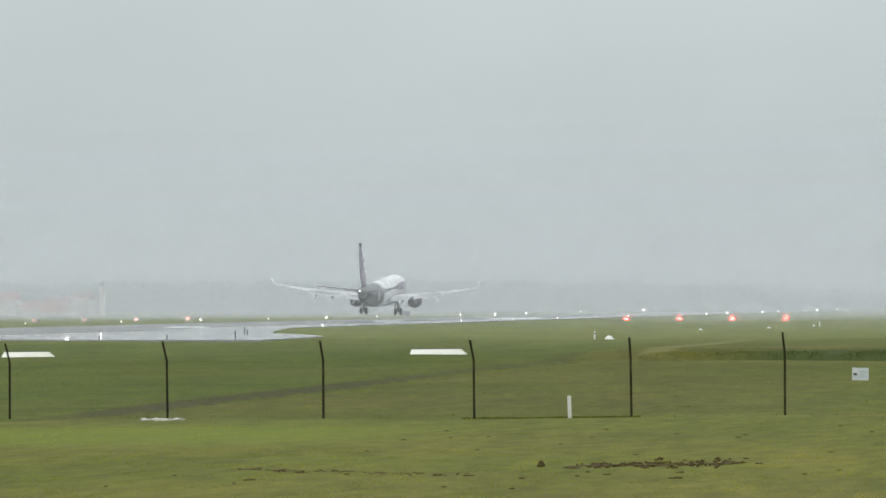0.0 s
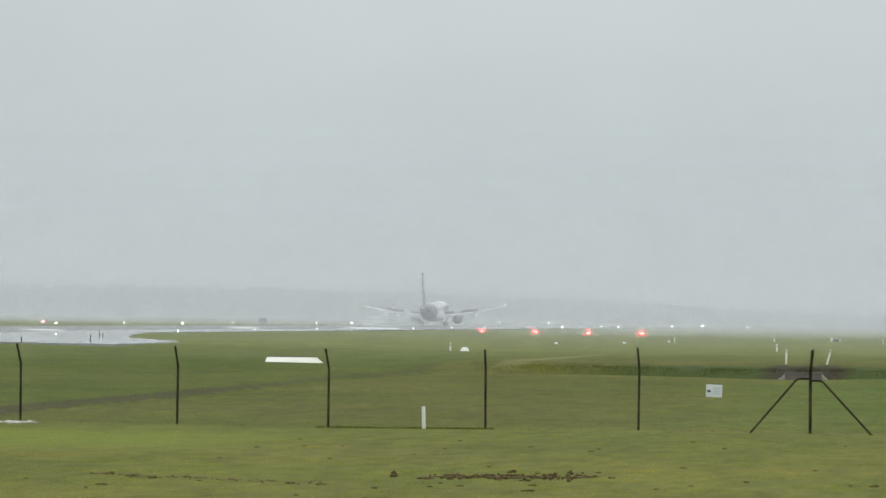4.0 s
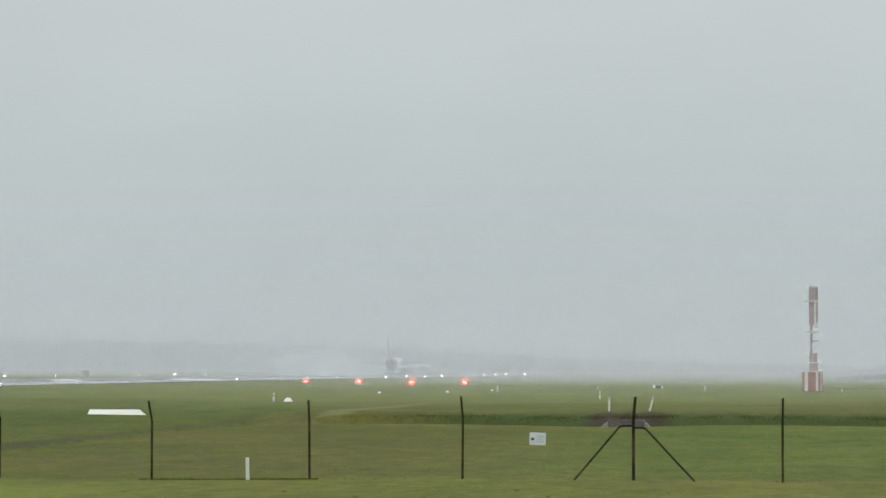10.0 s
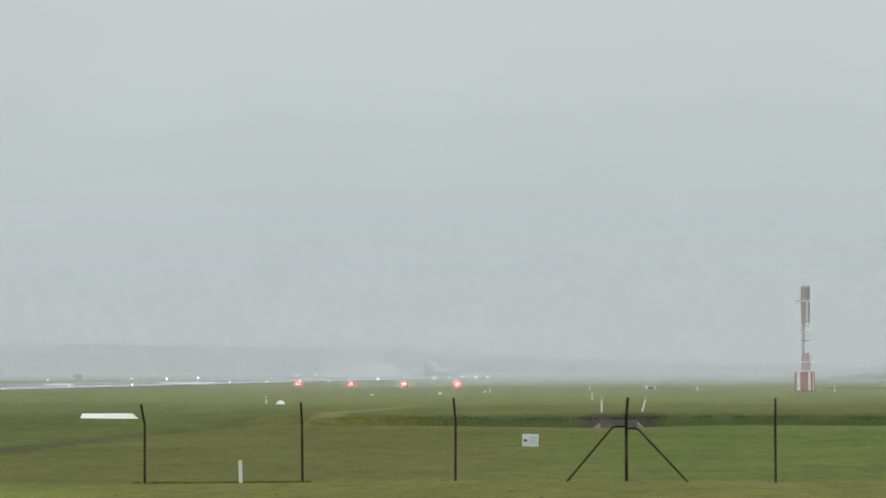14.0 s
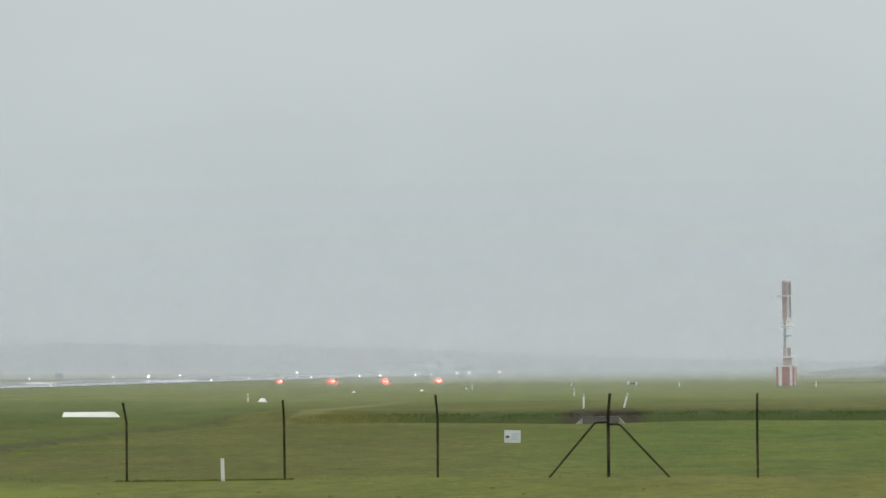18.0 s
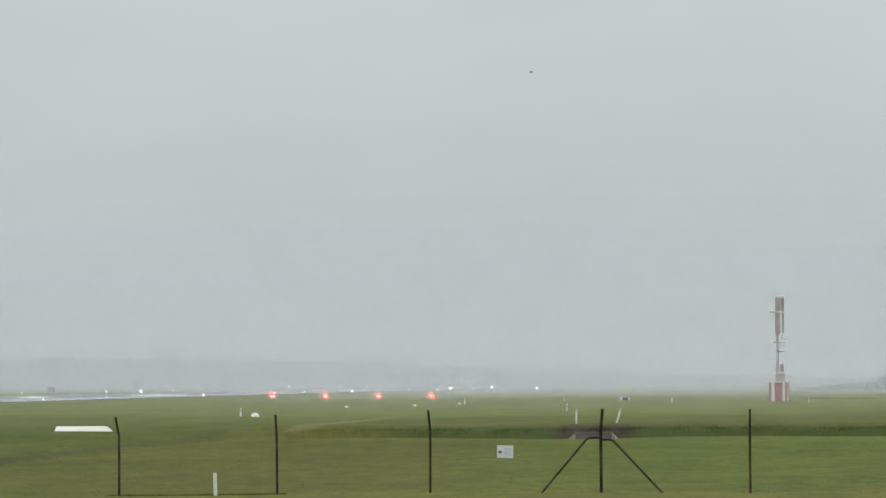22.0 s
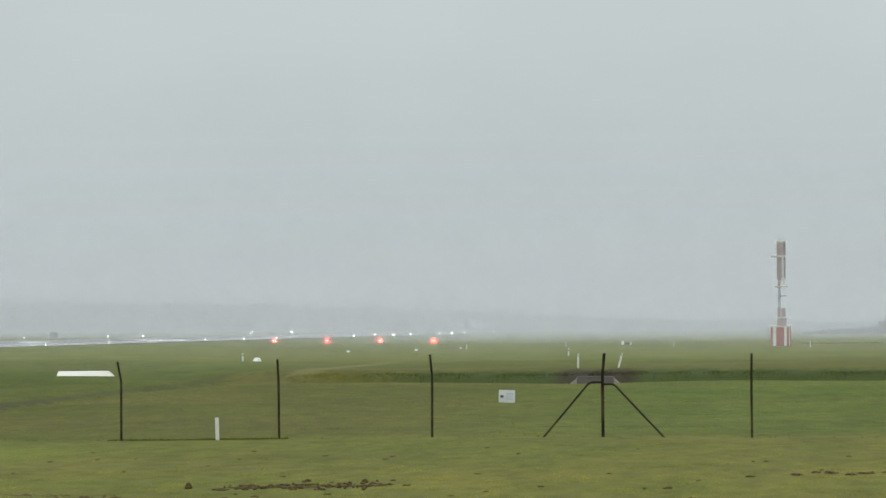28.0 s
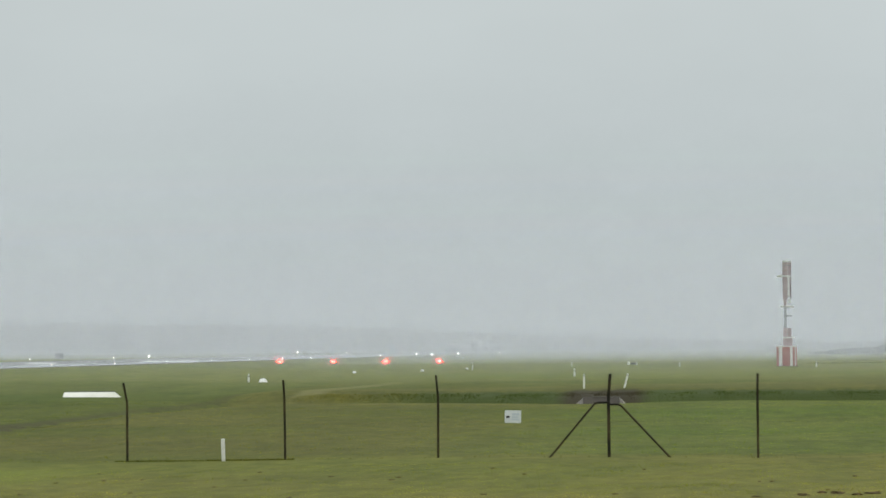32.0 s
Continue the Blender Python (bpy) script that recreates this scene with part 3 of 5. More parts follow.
for x0, x1, z0, z1, mt in ((-0.16, -0.08, -0.035, 0.02, DARK), (-0.02, 0.15, 0.03, 0.085, FAINT_INK), (-0.02, 0.13, -0.03, 0.012, FAINT_INK), (-0.02, 0.15, -0.09, -0.05, FAINT_INK)):
    bm = bmesh.new()
    box(bm, (x0, -0.0095, z0), (x1, -0.006, z1))
    part("printed_bar", bm, mt, notice)
for x0 in (-0.17, 0.17):
    bm = bmesh.new()
    rod(bm, (x0, 0.0, 0.13), (x0, 0.012, 0.4), 0.0006, seg=4)
    part("tie_wire", bm, STEEL, notice)

# short white stake at the fence foot
z = ground_at(-12.63, 93)
stake = tagged(empty("marker_stake", pose(-12.63, 93, z, 0, -1.5, 0)), "short white painted stake at the fence", "stake")
bm = bmesh.new()
box(bm, (-0.042, -0.04, -0.15), (0.042, 0.04, 0.53), 0.008)
part("post", bm, DULL_WHITE, stake)
bm = bmesh.new()
loft(bm, [[(-0.042, -0.04, 0.53), (0.042, -0.04, 0.53), (0.042, 0.04, 0.53), (-0.042, 0.04, 0.53)], [(-0.036, -0.033, 0.55), (0.036, -0.033, 0.55), (0.036, 0.033, 0.55), (-0.036, 0.033, 0.55)]])
part("cap", bm, DULL_WHITE, stake)


# broken slabs lying at a post foot
def rough_stone(name, x, y, size, flat, seed, mt, label, cat, group=""):
    rnd = random.Random(seed)
    bm = bmesh.new()
    ball(bm, (0, 0, 0), 1.0, 2)
    for v in bm.verts:
        n = 0.8 + 0.6 * noise.noise(v.co * 1.7 + Vector((seed * 3.1, 0, 0))) + 0.4 * noise.noise(v.co * 4.5 + Vector((0, seed * 1.3, 0)))
        v.co = Vector((v.co.x * size[0] * n, v.co.y * size[1] * n, v.co.z * flat * n))
    ob = part(name, bm, mt, None, "", flat < 0.03)
    ob.matrix_basis = pose(x, y, ground_at(x, y) + flat * 0.35, 0, 0, rnd.uniform(-30, 30))
    return tagged(ob, label, cat, group)


for k, (dx, w) in enumerate(((-0.5, 0.10), (-0.27, 0.19), (0.0, 0.12), (0.3, 0.09))):
    rough_stone("paving_fragment", -22.75 + dx + 0.12, 92.4 + 0.25 * math.sin(k * 2), (w, 0.35), 0.045, 11 + k, STONE, "pale broken paving slab lying in the grass", "stone", "slabs at the fence post")

# clods and molehills in the near grass
rnd = random.Random(5)
HEAP = []
for k in range(120):
    u = rnd.random()
    HEAP.append((-8.25 + 2.3 * u + rnd.gauss(0, 0.12), 63.2 + 0.9 * u + rnd.gauss(0, 0.8), rnd.choice((0.02, 0.03, 0.04, 0.05, 0.08)), rnd.uniform(0.012, 0.04)))
HEAP += [(-9.0, 62.7, 0.06, 0.08), (-8.4, 62.2, 0.16, 0.03), (-6.3, 58.2, 0.10, 0.025), (-6.45, 60.3, 0.08, 0.02), (-13.5, 61.3, 0.10, 0.02), (-12.9, 60.4, 0.06, 0.03),
         (-12.45, 59.8, 0.07, 0.035), (-12.7, 57.2, 0.09, 0.02), (-10.1, 59.0, 0.10, 0.02), (-9.6, 58.8, 0.06, 0.02), (-7.5, 59.5, 0.07, 0.02), (-8.6, 57.9, 0.06, 0.02), (-5.5, 63.8, 0.08, 0.02),
         (-7.9, 58.9, 0.05, 0.02), (-11.2, 60.0, 0.07, 0.015), (-3.2, 62.5, 0.06, 0.02), (-1.1, 61.0, 0.08, 0.025), (1.0, 65.5, 0.12, 0.03), (1.6, 66.2, 0.14, 0.03), (0.2, 65.1, 0.08, 0.02), (2.2, 66.0, 0.16, 0.03), (1.9, 65.4, 0.1, 0.03), (2.6, 66.4, 0.13, 0.03), (1.35, 66.5, 0.09, 0.025), (2.9, 65.8, 0.12, 0.03)]
HEAP += [(rnd.uniform(-15, 3), rnd.uniform(54, 84), rnd.uniform(0.03, 0.07), 0.015) for _ in range(34)]
for k in range(60):
    u = rnd.random()
    HEAP.append((-13.9 + 4.5 * u + rnd.gauss(0, 0.1), 61.2 - 2.2 * u + rnd.gauss(0, 0.35), rnd.uniform(0.015, 0.04), rnd.uniform(0.006, 0.014)))
# thin spreads of loose soil under the clods
SPREAD = [(-8.2 + 2.2 * k / 19 + rnd.gauss(0, 0.05), 63.2 + 0.85 * k / 19 + rnd.gauss(0, 0.2), rnd.uniform(0.14, 0.26), 0.014) for k in range(20)]
SPREAD += [(-13.7 + 4.2 * k / 11 + rnd.gauss(0, 0.2), 61.2 - 2.1 * k / 11 + rnd.gauss(0, 0.25), rnd.uniform(0.08, 0.2), 0.006) for k in range(7)]
for k, (x, y, s, f) in enumerate(SPREAD):
    rough_stone("soil_spread", x, y, (s, s * 1.8), f, 300 + k, SOIL, "thin brown spread of loose soil on the grass", "soil", "turned soil in the near grass")
for k, (x, y, s, f) in enumerate(HEAP):
    rough_stone("soil_clod", x, y, (s, s * 1.5), f, 40 + k, SOIL, "dark brown clod of turned soil on the grass", "soil", "turned soil in the near grass")


# ---- white ridge markers, domes and small posts on the strip ----
def ridge_marker(x, y, length, depth, height):
    th = tagged(empty("ridge_marker", pose(x, y, ground_at(x, y) - 0.02)), "long low white ridge-shaped airfield boundary marker", "marker", "boundary markers")
    bm = bmesh.new()
    loft(bm, [[(-length / 2, -depth / 2, 0), (length / 2, -depth / 2, 0), (length / 2, depth / 2, 0), (-length / 2, depth / 2, 0)],
              [(-length / 2 + 0.06, -0.05, height), (length / 2 - 0.28, -0.05, height), (length / 2 - 0.28, 0.05, height), (-length / 2 + 0.06, 0.05, height)]])
    part("shell", bm, CREAM, th)
    bm = bmesh.new()
    box(bm, (-length / 2 - 0.02, -depth / 2 - 0.02, -0.06), (length / 2 + 0.02, depth / 2 + 0.02, 0.012))
    # Thin dark strip added along the marker's top edge.
    part("foot_rail", bm, DULL_WHITE, th)
    bm = bmesh.new()
    box(bm, (-length / 2 + 0.05, -0.052, height - 0.012), (length / 2 - 0.27, 0.052, height + 0.035), 0.004)
    part("top_strip", bm, DARK, th, "dark strip added along the top edge")
    return th


ridge_marker(-34.97, 205, 3.05, 0.9, 0.30)
ridge_marker(-57.9, 205, 2.85, 0.9, 0.30)


def dome_marker(x, y, r, h):
    th = tagged(empty("cone_marker", pose(x, y, ground_at(x, y) - 0.01)), "low white rounded strip marker on the grass", "marker", "strip markers")
    bm = bmesh.new()
    n = 14
    loft(bm, [[(r * s * math.cos(k * math.tau / n), r * s * math.sin(k * math.tau / n), h * q) for k in range(n)] for s, q in ((1, 0), (0.9, 0.22), (0.68, 0.62), (0.5, 0.92), (0.38, 1.0))])
    part("shell", bm, WHITE, th, smooth=True)
    bm = bmesh.new()
    rod(bm, (0, 0, -0.05), (0, 0, 0.02), r * 1.05, seg=14)
    part("rim", bm, DULL_WHITE, th)


for x, y, r, h in ((-33.56, 268, 0.34, 0.28), (-37.6, 371.6, 0.2, 0.16), (-34.3, 411.4, 0.22, 0.17), (-34.0, 474.3, 0.16, 0.18)):
    dome_marker(x, y, r, h)


def small_post(x, y, h, w, tilt=0.0, band=False):
    th = tagged(empty("marker_post", pose(x, y, ground_at(x, y), 0, tilt, 0)), "slim white marker post standing in the grass", "post", "marker posts")
    bm = bmesh.new()
    if band:
        box(bm, (-w / 2, -w / 2, -0.1), (w / 2, w / 2, h * 0.62), 0.005)
        part("post", bm, DULL_WHITE, th)
        bm = bmesh.new()
        rod(bm, (0, 0, h * 0.6), (0, 0, h * 0.82), w * 0.22, seg=6)
        part("neck", bm, STEEL, th)
        bm = bmesh.new()
        rod(bm, (0, 0, h * 0.8), (0, 0, h), w * 0.5, w * 0.4, 8)
        part("head", bm, DULL_WHITE, th)
    else:
        box(bm, (-w / 2, -w / 2, -0.1), (w / 2, w / 2, h), 0.006)
        part("post", bm, DULL_WHITE, th)
        bm = bmesh.new()
        box(bm, (-w / 2 - 0.004, -w / 2 - 0.004, h * 0.86), (w / 2 + 0.004, w / 2 + 0.004, h * 0.92))
        part("band", bm, STEEL, th)


small_post(-34.58, 268, 0.58, 0.12, 0, True)
small_post(-12.9, 295.8, 0.6, 0.13, 0, True)
small_post(-8.36, 203, 0.75, 0.10, 1.0)
small_post(-6.23, 203, 0.78, 0.10, 15.0)
small_post(-31.4, 447.2, 0.75, 0.10)
small_post(-8.0, 491.4, 0.6, 0.09)
small_post(8.6, 450.5, 0.62, 0.12)
small_post(-22.9, 517, 0.6, 0.08)

# low cable box with white ends on the grass strip
jx, jy = -15.9, 561
cable_box = tagged(empty("cable_box", pose(jx, jy, ground_at(jx, jy))), "low dark cable box with white ends on the grass", "box")
for name, x0, x1, h, mt in (("body", -0.36, 0.42, 0.30, DARK), ("end_post", -0.82, -0.50, 0.46, WHITE), ("end_plate", 0.424, 0.62, 0.34, WHITE)):
    bm = bmesh.new()
    box(bm, (x0, -0.16, -0.08), (x1, 0.16, h), 0.02)
    part(name, bm, mt, cable_box, "white painted end" if mt is WHITE else "")
bm = bmesh.new()
box(bm, (-0.5, -0.05, 0.04), (-0.36, 0.05, 0.12))
part("conduit", bm, STEEL, cable_box)

# culvert mouth in the ditch's far bank
hw = tagged(empty("culvert", pose(-7.1, 193.4, -1.24)), "stained brownish concrete culvert headwall in the ditch bank", "culvert")
bm = bmesh.new()
box(bm, (-0.92, 0, -0.4), (-0.42, 0.35, 0.46), 0.03)
box(bm, (0.42, 0, -0.4), (0.92, 0.35, 0.46), 0.03)
box(bm, (-0.42, 0.002, 0.22), (0.42, 0.348, 0.458), 0.02)
part("headwall", bm, CULVERT, hw)
bm = bmesh.new()
box(bm, (-0.95, -0.03, 0.46), (0.95, 0.38, 0.50), 0.012)
part("coping", bm, CULVERT, hw)
for s in (-1, 1):
    bm = bmesh.new()
    loft(bm, [[(s * 0.92, 0.0, -0.4), (s * 0.92, 0.2, -0.4), (s * 0.92, 0.2, 0.46), (s * 0.92, 0.0, 0.46)], [(s * 1.27, -0.7, -0.4), (s * 1.33, -0.6, -0.4), (s * 1.33, -0.6, 0.08), (s * 1.27, -0.7, 0.08)]])
    part("wing_wall", bm, WASHED, hw, "pale washed concrete wing wall")
bm = bmesh.new()
n = 16
loft(bm, [[(0.42 * math.cos(k * math.tau / n), y0, -0.2 + 0.42 * math.sin(k * math.tau / n)) for k in range(n)] for y0 in (0.05, 0.6)], True)
part("pipe", bm, DARK, hw)


# ---- PAPI units ----
def papi(x, y, z, r=0.125, mt=LAMP_RED):
    g = ground_at(x, y)
    th = tagged(empty("approach_light_unit", pose(x, y, g)), "low box of a glide path indicator glowing red", "light", "glide path indicator lights")
    h = z - g
    bm = bmesh.new()
    box(bm, (-0.55, -0.1, h - 0.2), (0.55, 1.2, h + 0.2), 0.03)
    # Far housings take a paler grey in place of haze over them.
    part("housing", bm, DARK if r > 0.1 else STEEL, th)
    for dx in (-0.42, 0.42):
        for dy in (0.1, 1.0):
            bm = bmesh.new()
            rod(bm, (dx, dy, -0.1), (dx, dy, h - 0.14), 0.035, seg=8)
            part("leg", bm, STEEL, th)
    for dx in (-0.17, 0.17):
        bm = bmesh.new()
        rod(bm, (dx, -0.10, h), (dx, -0.145, h), r, r * 0.95, 16)
        lens = part("lens", bm, mt, th)
        bm = bmesh.new()
        rod(bm, (dx, -0.145, h), (dx, -0.155, h), r * 0.5, r * 0.42, 12)
        part("lamp_core", bm, LAMP_CORE, lens)
    # Disc added before the lenses to show their glare halo.
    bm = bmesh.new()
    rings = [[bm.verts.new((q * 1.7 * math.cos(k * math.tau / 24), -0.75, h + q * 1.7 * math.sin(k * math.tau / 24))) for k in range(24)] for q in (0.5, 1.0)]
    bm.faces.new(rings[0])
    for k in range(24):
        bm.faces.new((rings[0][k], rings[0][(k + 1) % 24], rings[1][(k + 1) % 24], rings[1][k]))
    part("lamp_halo", bm, HALO, th, "thin disc added to show the lamps' red halo")
    bm = bmesh.new()
    box(bm, (-0.57, -0.22, h + 0.2), (0.57, 0.0, h + 0.215))
    part("hood", bm, DARK, th)


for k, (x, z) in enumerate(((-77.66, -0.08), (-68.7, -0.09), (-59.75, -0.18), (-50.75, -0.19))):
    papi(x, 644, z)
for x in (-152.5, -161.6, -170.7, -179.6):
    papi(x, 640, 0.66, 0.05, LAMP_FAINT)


# ---- runway edge lights and taxiway lights ----
def edge_light(x, y, z, r, mt, stem=0.3):
    th = tagged(empty("edge_light", pose(x, y, z - stem)), "small lit white runway edge light on a short stem", "light", "runway edge lights")
    bm = bmesh.new()
    rod(bm, (0, 0, -0.4), (0, 0, stem - r * 0.6), 0.03, seg=6)
    part("stem", bm, STEEL, th)
    bm = bmesh.new()
    rod(bm, (0, 0, stem - r * 0.9), (0, 0, stem - r * 0.55), r * 0.9, seg=8)
    part("collar", bm, ORANGE, th)
    bm = bmesh.new()
    ball(bm, (0, 0, stem), r, 2)
    part("globe", bm, mt, th, smooth=True)


NEAR_R = (0.0, 0.0, 0.07, 0.045, 0.05, 0.03, 0.07, 0.03, 0.06, 0.03, 0.015, 0.06, 0.055, 0.03, 0.055, 0.05, 0.03, 0.085, 0.085, 0.04, 0.04, 0.10)
FAR_R = (0.05, 0.05, 0.07, 0.075, 0.11, 0.075, 0.095, 0.06, 0.015, 0.07, 0.10, 0.055, 0.015, 0.015, 0.04, 0.015, 0.10, 0.015, 0.015, 0.07, 0.03, 0.015)
for k, (rn, rf) in enumerate(zip(NEAR_R, FAR_R), -2):
    y = 455 + 51.6 * k if k < 9 else 921 + 53.4 * (k - 9)
    zr = float(runway_z(np.array(-92.0), np.array(y)))
    up = float(np.interp(y, [500, 900, 1100], [0.13, 0.12, 0.06]))
    if rn:
        edge_light(-91.8, y, zr + up, rn * (1 + max(0, y - 500) / 600), LAMP_FAR if y > 900 else LAMP_WHITE, 0.2)
    y = 498 + 51.2 * k
    zr = float(runway_z(np.array(-141.0), np.array(y)))
    up = float(np.interp(y, [960, 1110, 1220, 1370], [0.46, 0.75, 0.82, 0.5]))
    edge_light(-141.0, y, zr + up, rf * (1 + max(0, y - 500) / 600), LAMP_FAR if y > 900 else LAMP_BRIGHT if rf > 0.09 else LAMP_WHITE, up - 0.1)
# Stands for a farther light, placed nearer along the camera's line of sight.
edge_light(-59.0, 1150, 0.48, 0.10, LAMP_FAR, 0.55)


def taxi_marker(x, y, h, lit=0.0):
    th = tagged(empty("taxiway_light" if lit else "taxiway_marker", pose(x, y, float(runway_z(np.array(x), np.array(y))) - 0.02)),
                "brightly lit lamp beside the wet taxiway" if lit else "short dark taxiway edge marker standing in the wet", "light" if lit else "marker", "taxiway fittings")
    bm = bmesh.new()
    rod(bm, (0, 0, 0), (0, 0, h), 0.055, seg=8)
    part("stem", bm, DARK, th)
    bm = bmesh.new()
    rod(bm, (0, 0, 0), (0, 0, 0.04), 0.14, 0.1, 10)
    part("base", bm, DARK, th)
    bm = bmesh.new()
    if lit:
        ball(bm, (0, -0.1, h + lit * 0.5), lit, 2)
        part("globe", bm, LAMP_BRIGHT, th, smooth=True)
        # Smaller disc added for this lamp's halo.
        bm = bmesh.new()
        bm.faces.new([bm.verts.new((0.55 * math.cos(k * math.tau / 20), -0.45, h + lit * 0.5 + 0.55 * math.sin(k * math.tau / 20))) for k in range(20)])
        part("lamp_halo", bm, HALO, th, "thin disc added to show the lamp's halo")
    else:
        rod(bm, (0, 0, h), (0, 0, h + 0.08), 0.08, 0.05, 8)
        part("cap", bm, DARK, th)


for x, y, h in ((-64.1, 262.5, 0.26), (-64.5, 286.1, 0.34), (-77.6, 348.0, 0.3), (-70.5, 268.3, 0.2), (-73.3, 330, 0.2)):
    taxi_marker(x, y, h)
taxi_marker(-72.1, 265.4, 0.03, 0.10)
taxi_marker(-78.7, 300.1, 0.14, 0.05)

# low dark equipment cabinet across the runway
z = ground_at(-161.5, 902)
hut = tagged(empty("equipment_cabinet", pose(-161.5, 902, z)), "small dark equipment cabinet in the grass across the runway", "cabinet")
bm = bmesh.new()
box(bm, (-0.95, -0.6, 0), (0.95, 0.6, 1.3), 0.03)
part("body", bm, DARK, hut)
bm = bmesh.new()
box(bm, (-1.05, -0.7, 1.3), (1.05, 0.7, 1.38), 0.02)
part("roof", bm, DARK, hut)
bm = bmesh.new()
box(bm, (-0.8, -0.63, 0.12), (-0.05, -0.6, 1.2), 0.01)
part("door", bm, STEEL, hut)


def windsock(x, y, z, droop):
    g = ground_at(x, y)
    th = tagged(empty("windsock", pose(x, y, g)), "pale windsock streaming from a thin pole in the mist", "windsock", "windsocks")
    bm = bmesh.new()
    rod(bm, (0, 0, -0.2), (0, 0, z - g), 0.06, 0.04)
    part("pole", bm, STEEL, th)
    bm = bmesh.new()
    n = 10
    top = z - g - 0.2
    rings = []
    for k in range(7):
        u = k / 6
        c = Vector((-1.2 * u, 0, top - droop * (0.6 * u + 0.4 * u * u)))
        r = 0.42 * (1 - 0.5 * u)
        rings.append([c + Vector((0.15 * r * math.sin(q * math.tau / n), r * math.cos(q * math.tau / n), r * math.sin(q * math.tau / n))) for q in range(n)])
    loft(bm, rings, False)
    part("sock", bm, BRIGHT_WHITE, th, smooth=True)
    bm = bmesh.new()
    rod(bm, (0, -0.45, top), (0, 0.45, top), 0.03)
    part("ring_arm", bm, STEEL, th)


windsock(-218.0, 1100, 7.6, 2.3)
windsock(-259.5, 1100, 4.9, 2.3)

# ---- glide path mast ----
mast = tagged(empty("antenna_mast", pose(5.49, 480, ground_at(5.49, 480))), "tall antenna mast, red and white paled for haze, on a striped cabin", "mast")


def mast_box(name, x0, x1, z0, z1, mt, depth=0.9, label="", off=0.0, bevel=0.02):
    bm = bmesh.new()
    box(bm, (x0, -depth / 2 + off, z0), (x1, depth / 2 + off, z1), bevel)
    return part(name, bm, mt, mast, label)


n = 8
for x0, x1, mt in ((-1.26, -0.98, RED), (-0.98, -0.56, WHITE), (-0.56, 0.42, RED), (0.42, 0.72, WHITE), (0.72, 1.02, RED), (1.02, 1.12, WHITE), (1.12, 1.26, RED)):
    mast_box("cabin_panel", x0, x1 - 0.003, 0.0, 2.42, mt, 2.2, bevel=0.01)
mast_box("cabin_roof", -1.3, 1.3, 2.42, 2.54, WHITE, 2.3)
mast_box("cabin_plinth", -1.36, 1.36, -0.25, 0.06, CULVERT, 2.4)
mast_box("cabin_door", -0.45, 0.3, 0.15, 2.1, RED, 0.05, off=-1.12)
mast_box("lower_cabinet", -0.42, 0.72, 2.52, 3.5, PALE_RED, 0.9)
mast_box("lower_platform", -0.46, 1.05, 3.5, 3.66, WHITE, 1.1)
for x0, x1 in ((-0.38, 0.05), (0.12, 0.62)):
    mast_box("lower_antenna", x0, x1, 3.66, 4.75, PALE_RED, 0.4, bevel=0.04)
for px in (-0.22, -0.02):
    bm = bmesh.new()
    rod(bm, (px, 0.1, 2.5), (px, 0.1, 12.7), 0.055, seg=8)
    part("mast_leg", bm, STEEL, mast)
for k in range(17):
    bm = bmesh.new()
    za = 3.7 + k * 0.52
    rod(bm, (-0.22, 0.1, za), (-0.02, 0.1, za + 0.26), 0.02, seg=5)
    part("lattice_bar", bm, STEEL, mast)
mast_box("platform", -0.75, 0.95, 7.32, 7.5, DULL_WHITE, 0.8)
mast_box("bracket", -0.35, 0.75, 6.2, 6.32, STEEL, 0.3)
mast_box("upper_platform", -1.15, 0.68, 11.1, 11.3, DULL_WHITE, 0.8)
for x0, x1, z0, z1, mt in ((-0.42, 0.20, 8.3, 11.1, PALE_RED), (0.24, 0.42, 8.6, 11.1, WHITE), (0.46, 0.66, 8.5, 11.1, PALE_RED), (-0.42, 0.24, 11.3, 12.95, PALE_RED), (0.28, 0.68, 11.3, 12.95, PALE_RED), (-0.3, 0.05, 7.6, 8.3, PALE_RED), (0.3, 0.6, 7.9, 8.4, WHITE)):
    mast_box("antenna_panel", x0, x1, z0, z1, mt, 0.45, bevel=0.05)
mast_box("cap", -0.44, 0.70, 12.97, 13.12, WHITE, 0.5)
bm = bmesh.new()
rod(bm, (0.62, -0.26, 8.4), (0.62, -0.26, 12.9), 0.035, seg=6)
part("feed_cable", bm, RUST, mast, "dark feed cable down the panels")
for z0 in (11.75, 12.5, 9.6):
    mast_box("antenna_band", -0.44, 0.70, z0, z0 + 0.06, STEEL, 0.5, bevel=0.005)


